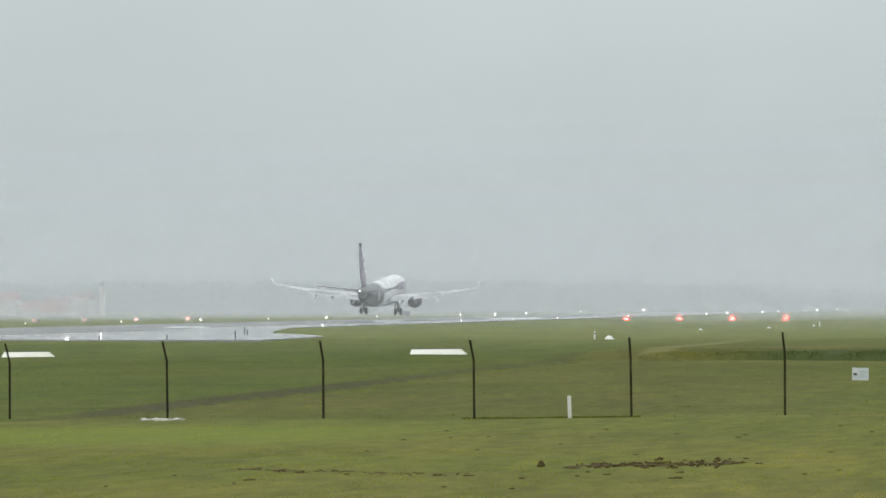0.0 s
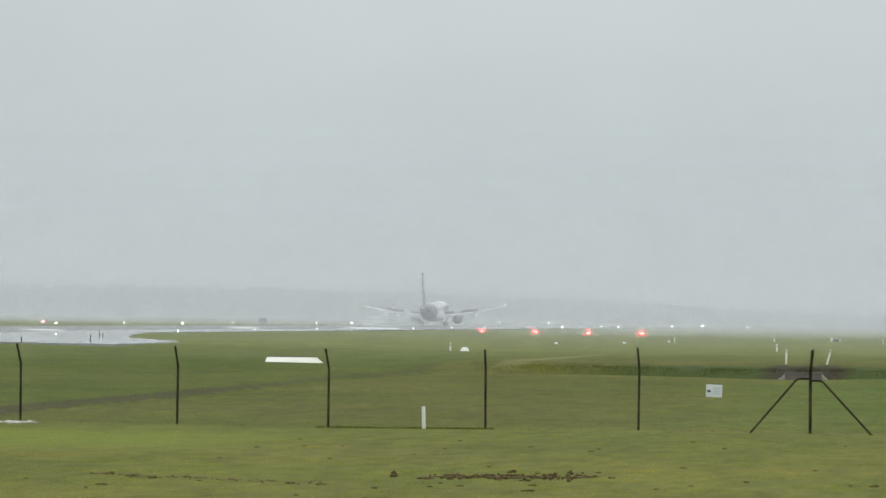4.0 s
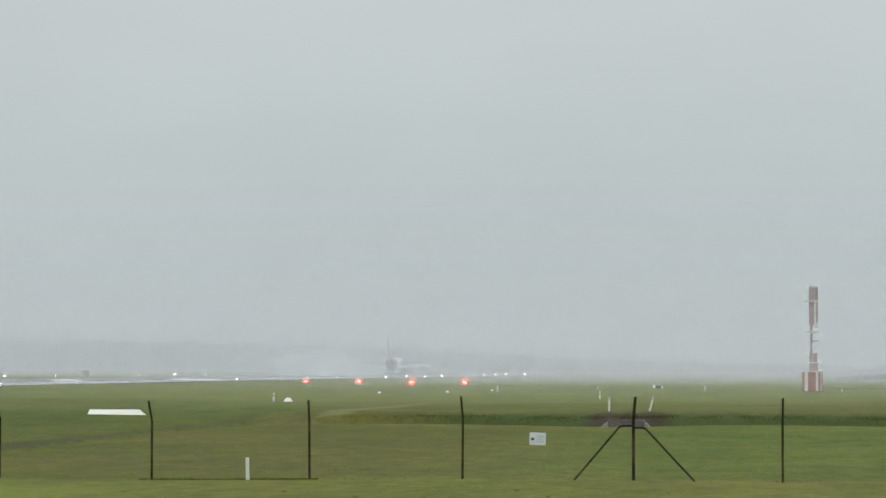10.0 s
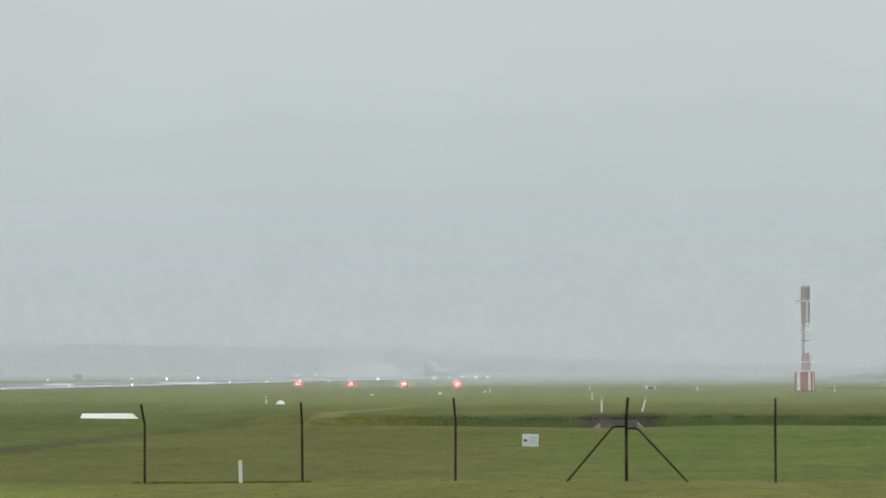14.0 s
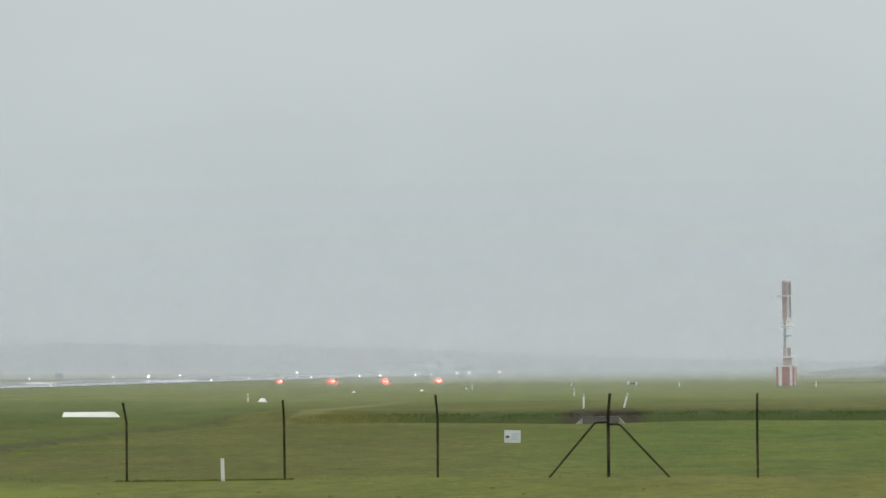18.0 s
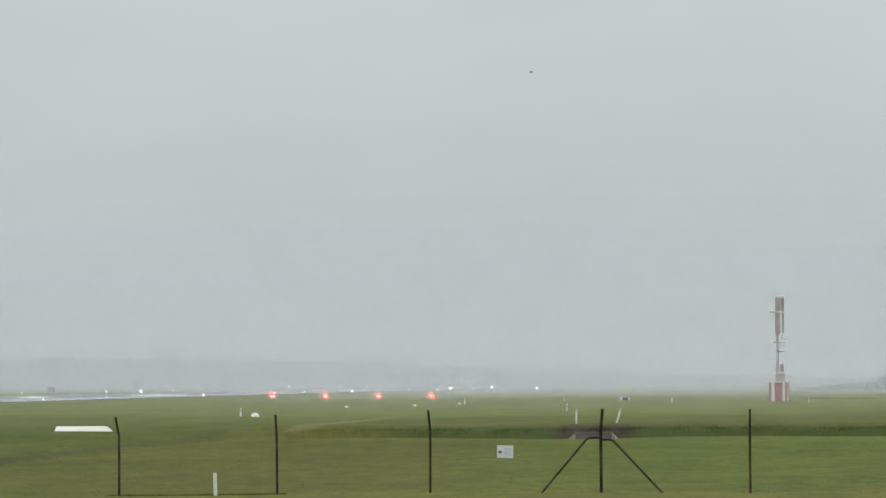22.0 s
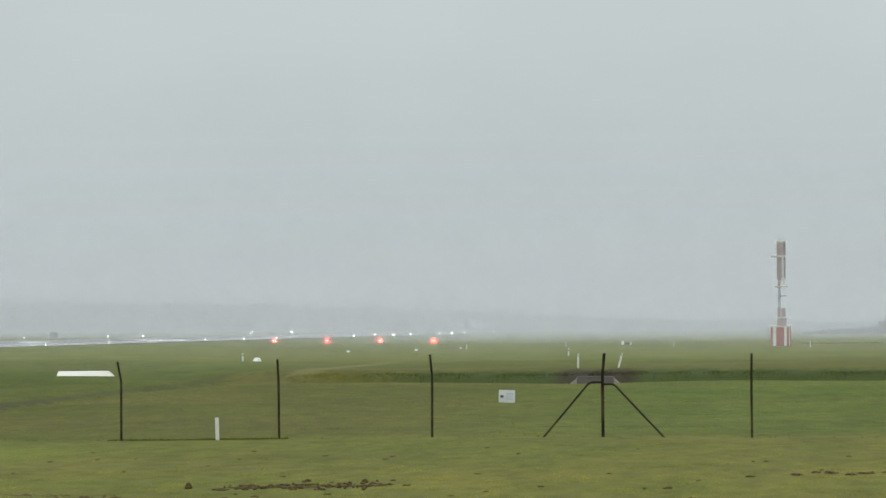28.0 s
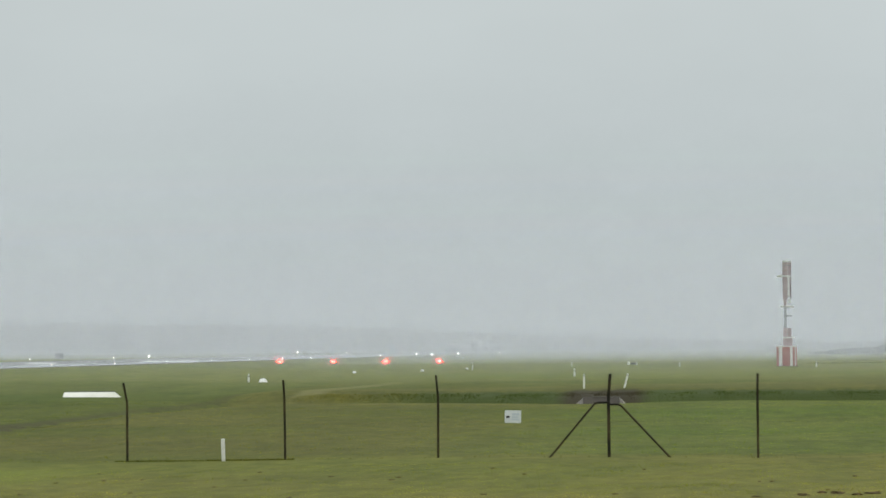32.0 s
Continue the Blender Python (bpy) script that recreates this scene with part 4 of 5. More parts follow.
# ---- far woods, hedge and houses ----
def leaf_mass(name, trees, leaf, label, cat):
    """Trees in one mesh: trunks with limbs and crowns of many small leaf clumps."""
    rnd = random.Random(9)
    vs, fs = [], []

    def quad(c, s, nrm):
        t = nrm.orthogonal().normalized()
        b = nrm.cross(t)
        i = len(vs)
        for u, w in ((-1, -0.7), (1, -0.9), (0.8, 1), (-0.9, 0.8)):
            vs.append(tuple(c + t * (u * s) + b * (w * s)))
        fs.append((i, i + 1, i + 2, i + 3))

    for x, y, z, h, w in trees:
        for k in range(3):
            a = k * 2.1
            i = len(vs)
            vs.extend([(x + 0.3 * math.cos(a), y + 0.3 * math.sin(a), z), (x + 0.3 * math.cos(a + 2.1), y + 0.3 * math.sin(a + 2.1), z), (x + 0.1, y, z + h * 0.8)])
            fs.append((i, i + 1, i + 2))
        lobes = [(rnd.uniform(-0.3, 0.3) * w, rnd.uniform(-0.3, 0.3) * w, h * rnd.uniform(0.15, 0.82), w * rnd.uniform(0.24, 0.4)) for _ in range(9)]
        for lx, ly, lz, lr in lobes:
            for _ in range(int(34 * LEAFY)):
                d = Vector((rnd.gauss(0, 1), rnd.gauss(0, 1), rnd.gauss(0, 1))).normalized()
                c = Vector((x + lx, y + ly, z + lz)) + d * lr * rnd.uniform(0.55, 1.08)
                if c.z < z + 0.2:
                    continue
                quad(c, leaf * rnd.uniform(0.6, 1.3), (d + Vector((rnd.gauss(0, 0.5), rnd.gauss(0, 0.5), rnd.gauss(0, 0.5)))).normalized())
    me = bpy.data.meshes.new(name)
    me.from_pydata(vs, [], fs)
    me.materials.append(FOLIAGE)
    return tagged(new(name, me), label, cat, kind="stuff")


LEAFY = 1.0
rnd = random.Random(21)
woods = []
for k in range(520):
    x = -640 + k * 1.3 + rnd.uniform(-2, 2)
    y = 1830 + rnd.uniform(-45, 60)
    top = np.interp(x, [-620, -470, -330, -210, -145, -90, 10], [19.5, 19.0, 17.8, 15.2, 11.5, 6.5, 3.0])
    woods.append((x, y, -1.0, (top + 1.0) * rnd.uniform(0.96, 1.0), rnd.uniform(6.5, 8.5)))
leaf_mass("far_woods", woods, 0.9, "dark wooded ridge fading into the rain mist", "trees")
far = [(-330 + k * 4 + rnd.uniform(-2, 2), 2350 + rnd.uniform(-30, 30), -1.0, np.interp(k, [0, 50, 75, 110, 150], [19, 12, 5, 1.5, 1.2]) * rnd.uniform(0.94, 1.0), rnd.uniform(7, 10)) for k in range(150)]
leaf_mass("distant_woods", far, 1.6, "faint distant wooded rise in the mist", "trees")
hedge = []
for k in range(78):
    x = 17 + k * 0.85 + rnd.uniform(-0.4, 0.4)
    top = np.interp(x, [17, 20.5, 24.6, 29.4, 34, 35, 36, 38.5, 42, 60, 84], [0.0, 0.2, 0.9, 1.2, 1.7, 2.3, 3.2, 4.3, 4.5, 5.5, 6.5])
    hedge.append((x * 1.07, 1010 + rnd.uniform(-6, 10), -1.0, (top + 0.6) * rnd.uniform(0.85, 1.05), 2.2 + top * 0.45))
for k in range(24):
    x = 60 + k * 1.6 + rnd.uniform(-0.6, 0.6)
    hedge.append((x, 1420 + rnd.uniform(-8, 8), -1.0, np.interp(x, [60, 64, 70, 98], [3.5, 8.0, 10.5, 11]) * rnd.uniform(0.9, 1.05), 4.5))
leaf_mass("hedge_trees", hedge, 0.34, "dark green hedge and bushes at the field edge in mist", "bushes")
th = tagged(empty("pole", pose(26.1, 990, -0.4)), "thin dark pole standing above the hedge", "pole")
bm = bmesh.new()
rod(bm, (0, 0, -0.2), (0, 0, 2.5), 0.09)
part("shaft", bm, DARK, th)
bm = bmesh.new()
box(bm, (-0.3, -0.1, 2.2), (0.3, 0.1, 2.5), 0.02)
part("head", bm, DARK, th)


def house(x, y, w, d, h, rh, turn):
    th = tagged(empty("house", pose(x, y, -1.0, 0, 0, turn)), "pale rendered house with a red tiled roof in mist", "house", "houses beyond the airfield")
    bm = bmesh.new()
    box(bm, (-w / 2, -d / 2, 0), (w / 2, d / 2, h))
    part("wall", bm, RENDER_WALL, th)
    bm = bmesh.new()
    loft(bm, [[(-w / 2 - 0.4, -d / 2 - 0.5, h - 0.05), (-w / 2 - 0.4, d / 2 + 0.5, h - 0.05), (-w / 2 - 0.4, 0, h + rh)], [(w / 2 + 0.4, -d / 2 - 0.5, h - 0.05), (w / 2 + 0.4, d / 2 + 0.5, h - 0.05), (w / 2 + 0.4, 0, h + rh)]])
    roof = part("roof", bm, ROOF, th)
    bm = bmesh.new()
    box(bm, (w * 0.2, -0.5, h + rh * 0.5), (w * 0.2 + 0.9, 0.4, h + rh + 1.0))
    part("chimney", bm, ROOF, roof)
    cols = max(2, int(w / 3))
    for i in range(cols):
        for j in range(max(1, int(h / 2.9))):
            cx, cz = -w / 2 + (i + 0.5) * w / cols, 1.6 + j * 2.8
            bm = bmesh.new()
            box(bm, (cx - 0.4, -d / 2 - 0.06, cz - 0.5), (cx + 0.4, -d / 2 + 0.02, cz + 0.5))
            part("window", bm, GLASS, th)


for spec in ((-384.0, 1331, 8.9, 8.0, 7.9, 2.6, 8), (-382.8, 1346, 5.9, 8.0, 5.1, 1.6, -6), (-372.9, 1336, 9.9, 8.0, 4.4, 3.0, 4), (-368.8, 1348, 7.9, 8.0, 5.3, 3.0, 5), (-360.8, 1340, 3.5, 8.0, 8.7, 1.0, 0),
             (-360.0, 1352, 5.1, 8.0, 7.9, 2.4, -10), (-362.1, 1316, 7.9, 6.0, 3.0, 1.8, 6), (-396.2, 1344, 9.9, 8.0, 7.9, 2.8, 12), (-406.5, 1350, 7.9, 8.0, 6.7, 2.6, -4)):
    house(*spec)

# slim pale tower with a dark top among the houses
tower = tagged(empty("tower", pose(-350.9, 1340, -1.0)), "slim pale tower with a dark top in mist", "tower")
bm = bmesh.new()
box(bm, (-0.9, -0.9, 0), (0.9, 0.9, 12.6), 0.05)
part("shaft", bm, RENDER_WALL, tower)
bm = bmesh.new()
loft(bm, [[(-1.1, -1.1, 12.6), (1.1, -1.1, 12.6), (1.1, 1.1, 12.6), (-1.1, 1.1, 12.6)], [(-0.7, -0.7, 14.2), (0.7, -0.7, 14.2), (0.7, 0.7, 14.2), (-0.7, 0.7, 14.2)]])
part("cap", bm, DARK, tower, "dark tower top")

# low mist lying on the far grass
for y, x0 in ((672, -900), (750, -900)):
    bm = bmesh.new()
    bm.faces.new([bm.verts.new(v) for v in ((x0, y, -1.0), (700, y, -1.0), (700, y, 0.52), (x0, y, 0.52))])
    tagged(part("ground_mist", bm, GROUND_MIST), "low thin mist lying on the wet grass", "mist", "rain mist", "stuff")

# ---- rain mist drifting across the far end of the field ----
for y in (212, 232, 254, 278, 304, 333, 365, 400, 438, 480, 526, 576, 612):
    bm = bmesh.new()
    bm.faces.new([bm.verts.new(v) for v in ((-500, y, -2.0), (400, y, -2.0), (400, y, 150.0), (-500, y, 150.0))])
    tagged(part("mist_bank", bm, THIN_MIST), "very thin veil of drizzle over the grass strip", "mist", "rain mist", "stuff")
for y in (660, 700, 740, 785):
    bm = bmesh.new()
    bm.faces.new([bm.verts.new(v) for v in ((-700, y, -2.0), (500, y, -2.0), (500, y, 150.0), (-700, y, 150.0))])
    tagged(part("mist_bank", bm, MID_MIST), "thin veil of drizzle over the runway", "mist", "rain mist", "stuff")
for y in (830, 900, 975, 1085, 1200, 1350, 1700, 1755):
    bm = bmesh.new()
    bm.faces.new([bm.verts.new(v) for v in ((-900, y, -1.0), (700, y, -1.0), (700, y, 220.0), (-900, y, 220.0))])
    tagged(part("mist_bank", bm, MIST), "thin pale veil of rain mist over the airfield", "mist", "rain mist", "stuff")


# ---- airliner: origin on the ground between the main wheels, nose along +y ----
plane = tagged(empty("airliner"), "white twin-engined airliner with a purple tail landing in spray", "airplane")


def ring_at(y, zc, rx, rz, n=28):
    return [(rx * math.sin(k * math.tau / n), y, zc + rz * math.cos(k * math.tau / n)) for k in range(n)]


bm = bmesh.new()
loft(bm, [ring_at(*r) for r in ((-7.5, 3.46, 1.85, 1.97), (-4, 3.4, 1.88, 2.0), (4, 3.4, 1.88, 2.0), (12.5, 3.4, 1.88, 2.0), (15.2, 3.32, 1.74, 1.86), (17.2, 3.15, 1.38, 1.45), (18.6, 2.98, 0.9, 0.95), (19.3, 2.9, 0.5, 0.52), (19.6, 2.88, 0.12, 0.12))])
fuselage = part("fuselage", bm, AIR_WHITE, plane, "white forward fuselage", True)
bm = bmesh.new()
loft(bm, [ring_at(*r) for r in ((-19.9, 4.75, 0.22, 0.25), (-19.2, 4.68, 0.42, 0.5), (-17.5, 4.45, 0.80, 0.92), (-15.5, 4.15, 1.14, 1.26), (-13, 3.85, 1.46, 1.58), (-10.5, 3.62, 1.7, 1.82), (-7.45, 3.46, 1.85, 1.97))])
aft = part("aft_fuselage", bm, AFT, plane, "aft fuselage in livery grey, darkened for shade", True)
bm = bmesh.new()
loft(bm, [[(rx * 1.012 * math.sin(a), y, zc - rz * 1.012 * math.cos(a)) for a in [q * 3.3 / 14 - 1.65 for q in range(15)]] + [(rx * 0.9 * math.sin(a), y, zc - rz * 0.9 * math.cos(a)) for a in [1.65 - q * 3.3 / 14 for q in range(15)]]
          for y, zc, rx, rz in ((-17.5, 4.45, 0.80, 0.92), (-15.5, 4.15, 1.14, 1.26), (-13, 3.85, 1.46, 1.58), (-10.5, 3.62, 1.7, 1.82), (-7.45, 3.46, 1.85, 1.97))])
part("belly_shade", bm, AFT_BELLY, aft, "shade painted on the belly under the tail", True)
bm = bmesh.new()
n = 20
loft(bm, [[(r * 1.0 * math.sin(k * math.tau / n), y, zc + rz * math.cos(k * math.tau / n)) for k in range(n)] for y, zc, r, rz in ((-5.2, 1.85, 0.6, 0.3), (-3.5, 1.85, 1.75, 0.62), (0, 1.8, 2.05, 0.72), (4.5, 1.85, 1.95, 0.66), (6.8, 1.95, 0.8, 0.35))])
part("belly_fairing", bm, AIR_GREY, plane, "grey wing root fairing", True)
bm = bmesh.new()
loft(bm, [ring_at(y, z - 0.03, rx, rz, 20) for y, z, rx, rz in ((-20.05, 4.78, 0.14, 0.16), (-19.6, 4.73, 0.33, 0.38))])
part("tail_cone", bm, ENGINE, plane, "dark exhaust at the tail", True)
for s in (-1, 1):
    for k in range(38):
        y = 11.8 - k * 0.56
        if 0.2 < y < 1.2:
            continue
        z = 3.95
        rx = 1.88 if y > -4 else np.interp(y, [-10.5, -7.5, -4], [1.7, 1.85, 1.88])
        bm = bmesh.new()
        box(bm, (s * rx * 0.985 - 0.03, y - 0.11, z - 0.14), (s * rx * 0.985 + 0.02, y + 0.11, z + 0.14))
        part("cabin_window", bm, AFT, fuselage)
    for y in (13.2, -11.2):
        rx = 1.86 if y > 0 else 1.64
        bm = bmesh.new()
        box(bm, (s * rx - 0.04, y - 0.42, 2.9), (s * rx + 0.02, y + 0.42, 4.65), 0.02)
        part("door", bm, AIR_GREY, fuselage)
    bm = bmesh.new()
    box(bm, (s * 1.84 - 0.05, 5.4, 3.15), (s * 1.84 + 0.06, 11.6, 4.45), 0.02)
    part("title_bar", bm, PURPLE, fuselage, "lilac plain title bar")
    bm = bmesh.new()
    box(bm, (s * 0.62 - 0.5, 17.1, 4.05), (s * 0.62 + 0.5, 17.5, 4.4), 0.05)
    part("cockpit_window", bm, GLASS, fuselage)


def foil(x, yle, chord, z, th, tilt=0.0, n=12):
    """Aerofoil section across y and z at span x."""
    pts = []
    for k in range(n):
        a = k * math.tau / n
        u = 0.5 - 0.5 * math.cos(a)
        t = th * (0.30 * math.sqrt(max(u, 0)) * 2.2 - 0.66 * u) if u < 0.999 else 0
        t = max(t, 0.03 * th)
        zz = t if math.sin(a) >= 0 else -t * 0.7
        pts.append((x, yle - u * chord, z + zz - tilt * u * chord))
    return pts


GEAR = []
WING = ((1.2, 5.6, 8.0, 2.45, 1.4), (1.9, 5.2, 7.4, 2.55, 1.25), (5.6, 2.7, 4.9, 3.0, 0.75), (11.0, -0.75, 3.1, 3.66, 0.45), (16.3, -4.2, 1.55, 4.72, 0.22))
for s, side in ((-1, "left"), (1, "right")):
    bm = bmesh.new()
    loft(bm, [foil(s * x, y, c, z, th, 0.03) for x, y, c, z, th in WING])
    wing = part("wing", bm, WING_GREY, plane, "pale swept wing", True)
    bm = bmesh.new()
    loft(bm, [[(s * x, y, z), (s * (x + 0.06), y - c * 0.5, z + 0.0), (s * x, y - c, z), (s * (x - 0.06), y - c * 0.5, z)] for x, y, c, z in ((16.25, -4.25, 1.5, 4.72), (16.62, -4.65, 1.25, 4.89), (16.95, -5.1, 0.95, 5.22), (17.12, -5.5, 0.5, 5.72))])
    part("winglet", bm, AIR_WHITE, wing, "", True)
    # trailing edge flaps, down for landing
    for x0, x1 in ((2.0, 5.3), (5.9, 11.0)):
        bm = bmesh.new()
        rows = []
        for x in (x0, x1):
            te = np.interp(x, [1.9, 5.6, 11.0], [-2.2, -2.2, -3.85])
            z = np.interp(x, [1.9, 5.6, 11.0, 16.3], [2.35, 2.86, 3.54, 4.66])
            c = np.interp(x, [1.9, 5.6, 11.0], [1.7, 1.5, 0.95])
            rows.append([(s * x, te + 0.5, z - 0.02), (s * x, te + 0.35, z + 0.12), (s * x, te - c * 0.7, z - 0.26), (s * x, te - c * 0.72, z - 0.32), (s * x, te + 0.3, z - 0.2)])
        loft(bm, rows)
        part("flap", bm, AIR_GREY, wing, "grey lowered flap")
    for x in (4.0, 7.6, 10.2):
        te = np.interp(x, [1.9, 5.6, 11.0], [-2.2, -2.2, -3.85])
        z = np.interp(x, [1.9, 5.6, 11.0, 16.3], [2.35, 2.86, 3.54, 4.66])
        bm = bmesh.new()
        loft(bm, [[(s * x + r * math.cos(k * math.tau / 8), y, z + dz + r * 1.3 * math.sin(k * math.tau / 8)) for k in range(8)] for y, dz, r in ((te + 2.4, -0.28, 0.05), (te + 1.2, -0.38, 0.17), (te - 0.6, -0.62, 0.16), (te - 1.6, -0.95, 0.04))])
        part("flap_fairing", bm, AIR_WHITE, wing, "", True)
    # engine
    ex, ez = s * 4.83, 1.55
    bm = bmesh.new()
    n = 24
    prof = ((6.9, 0.80), (7.0, 0.92), (6.6, 1.03), (5.5, 1.08), (4.2, 1.04), (3.0, 0.90), (2.85, 0.86), (3.0, 0.80), (5.0, 0.82), (6.7, 0.80))
    loft(bm, [[(ex + r * math.cos(k * math.tau / n), y, ez + r * 0.97 * math.sin(k * math.tau / n)) for k in range(n)] for y, r in prof], False)
    eng = part("engine", bm, NACELLE, plane, "dark engine nacelle", True)
    bm = bmesh.new()
    loft(bm, [[(ex + r * math.cos(k * math.tau / n), y, ez + r * math.sin(k * math.tau / n)) for k in range(n)] for y, r in ((2.98, 0.83), (2.8, 0.68), (2.4, 0.54), (1.9, 0.44), (1.92, 0.36), (2.1, 0.34))])
    part("core_nozzle", bm, ENGINE, eng, "dark metal core nozzle", True)
    bm = bmesh.new()
    loft(bm, [[(ex + r * math.cos(k * math.tau / n), y, ez + r * math.sin(k * math.tau / n)) for k in range(n)] for y, r in ((2.3, 0.26), (1.7, 0.18), (1.1, 0.04))])
    part("exhaust_plug", bm, ENGINE, eng, "", True)
    bm = bmesh.new()
    rod(bm, (ex, 5.55, ez), (ex, 5.45, ez), 0.815, seg=24)
    part("fan_disc", bm, DARK, eng)
    bm = bmesh.new()
    loft(bm, [[(ex - 0.18, 6.0, ez + 0.85), (ex + 0.18, 6.0, ez + 0.85), (ex + 0.14, 1.4, ez + 0.6), (ex - 0.14, 1.4, ez + 0.6)], [(ex - 0.12, 3.6, ez + 1.2), (ex + 0.12, 3.6, ez + 1.2), (ex + 0.1, 0.2, ez + 1.0), (ex - 0.1, 0.2, ez + 1.0)]])
    part("pylon", bm, AIR_WHITE, eng)
    # main gear
    bm = bmesh.new()
    rod(bm, (s * 2.86, 0.0, 0.5), (s * 2.75, 0.1, 2.75), 0.13, 0.16, 10)
    rod(bm, (s * 2.86, 0.0, 0.56), (s * 2.0, 0.0, 1.9), 0.06, 0.06, 8)
    rod(bm, (s * 2.3, 0.0, 0.56), (s * 3.42, 0.0, 0.56), 0.09, 0.09, 8)
    gear = part("main_gear", bm, STEEL, plane, "grey main landing gear leg")
    GEAR.append(gear)
    for dx in (-0.43, 0.43):
        bm = bmesh.new()
        cx = s * 2.86 + dx
        loft(bm, [[(cx + w, r * math.cos(k * math.tau / 24), 0.565 + r * math.sin(k * math.tau / 24)) for k in range(24)] for w, r in ((-0.2, 0.30), (-0.19, 0.48), (-0.12, 0.555), (0.12, 0.555), (0.19, 0.48), (0.2, 0.30))])
        part("tyre", bm, TYRE, gear, "wet main wheel tyre, lightened for haze", True)
        bm = bmesh.new()
        rod(bm, (cx - 0.205, 0, 0.565), (cx + 0.205, 0, 0.565), 0.26, seg=16)
        part("hub", bm, STEEL, gear)
    bm = bmesh.new()
    box(bm, (s * 3.08 - 0.02, -0.45, 0.75), (s * 3.08 + 0.02, 0.45, 1.9), 0.01)
    part("gear_door", bm, AIR_GREY, gear)
    # tailplane
    bm = bmesh.new()
    loft(bm, [foil(s * x, y, c, z, th) for x, y, c, z, th in ((0.5, -14.8, 3.9, 4.72, 0.5), (7.15, -18.3, 1.5, 5.55, 0.2))])
    part("tailplane", bm, NACELLE, plane, "dark grey tailplane", True)
    bm = bmesh.new()
    ball(bm, (s * 16.9, -4.6, 4.97), 0.03, 1)
    part("wingtip_light", bm, LAMP_WHITE, wing)

bm = bmesh.new()
loft(bm, [[(0, y, z), (w, y - c * 0.3, z), (w * 0.8, y - c * 0.6, z), (0, y - c, z), (-w * 0.8, y - c * 0.6, z), (-w, y - c * 0.3, z)] for y, c, z, w in ((-12.0, 6.4, 5.1, 0.1), (-13.9, 4.5, 5.9, 0.16), (-18.65, 1.7, 11.9, 0.1), (-19.0, 1.4, 12.5, 0.06))])
fin = part("fin", bm, PURPLE, plane, "purple painted tail fin", True)
bm = bmesh.new()
loft(bm, [[(0.03, y, z), (0.12, y - c, z), (-0.12, y - c, z), (-0.03, y, z)] for y, c, z in ((-17.3, 1.5, 6.4), (-19.85, 0.8, 11.6))])
part("rudder", bm, PURPLE, fin)
bm = bmesh.new()
box(bm, (-0.08, -20.45, 12.05), (0.08, -18.9, 12.55), 0.03)
part("fin_tip", bm, DARK, fin, "dark fin tip")
for k in range(3):
    bm = bmesh.new()
    box(bm, (-0.2, -16.4 - k * 0.9, 7.2 + k * 1.3), (0.2, -15.6 - k * 0.9, 8.0 + k * 1.3), 0.05)
    part("tail_emblem", bm, AIR_WHITE, fin, "pale plain patch on the fin")
bm = bmesh.new()
ball(bm, (0, -20.1, 4.98), 0.10, 2)
part("tail_light", bm, LAMP_WHITE, plane, "white tail light")
bm = bmesh.new()
rod(bm, (0, 15.6, 0.4), (0, 15.7, 2.2), 0.09, 0.1, 8)
rod(bm, (-0.32, 15.6, 0.35), (0.32, 15.6, 0.35), 0.05, 0.05, 8)
nose_gear = part("nose_gear", bm, STEEL, plane, "grey nose landing gear")
for dx in (-0.2, 0.2):
    bm = bmesh.new()
    loft(bm, [[(dx + w, 15.6 + r * math.cos(k * math.tau / 20), 0.345 + r * math.sin(k * math.tau / 20)) for k in range(20)] for w, r in ((-0.1, 0.16), (-0.08, 0.33), (0.08, 0.33), (0.1, 0.16))])
    part("tyre", bm, TYRE, nose_gear, "", True)

# spoilers, hinged along their front edge
SPOILERS = []
for s in (-1, 1):
    for x0, x1 in ((2.6, 5.0), (6.4, 8.3), (8.4, 10.3)):
        xm = s * (x0 + x1) / 2
        te = np.interp(abs(xm), [1.9, 5.6, 11.0], [-2.2, -2.2, -3.85])
        z = np.interp(abs(xm), [1.9, 5.6, 11.0], [2.6, 3.0, 3.66])
        dz = np.interp(x1, [1.9, 5.6, 11.0], [2.6, 3.0, 3.66]) - z
        dy = np.interp(x1, [1.9, 5.6, 11.0], [-2.2, -2.2, -3.85]) - te
        w = (x1 - x0) / 2
        bm = bmesh.new()
        loft(bm, [[(u * w, u * s * dy * 1.0 + 0, u * s * dz), (u * w, u * s * dy - 1.05, u * s * dz - 0.02), (u * w, u * s * dy - 1.05, u * s * dz + 0.02), (u * w, u * s * dy, u * s * dz + 0.05)] for u in (-1, 1)])
        ob = part("spoiler", bm, [WING_GREY, NACELLE], plane, "pale spoiler panel, underside coloured dark for shade")
        # Underside faces get a dark material as the shade on raised spoilers.
        for pl in ob.data.polygons:
            pl.material_index = 1 if pl.normal.z < 0.2 else 0
        SPOILERS.append((ob, xm, te + 1.25, z + 0.10))


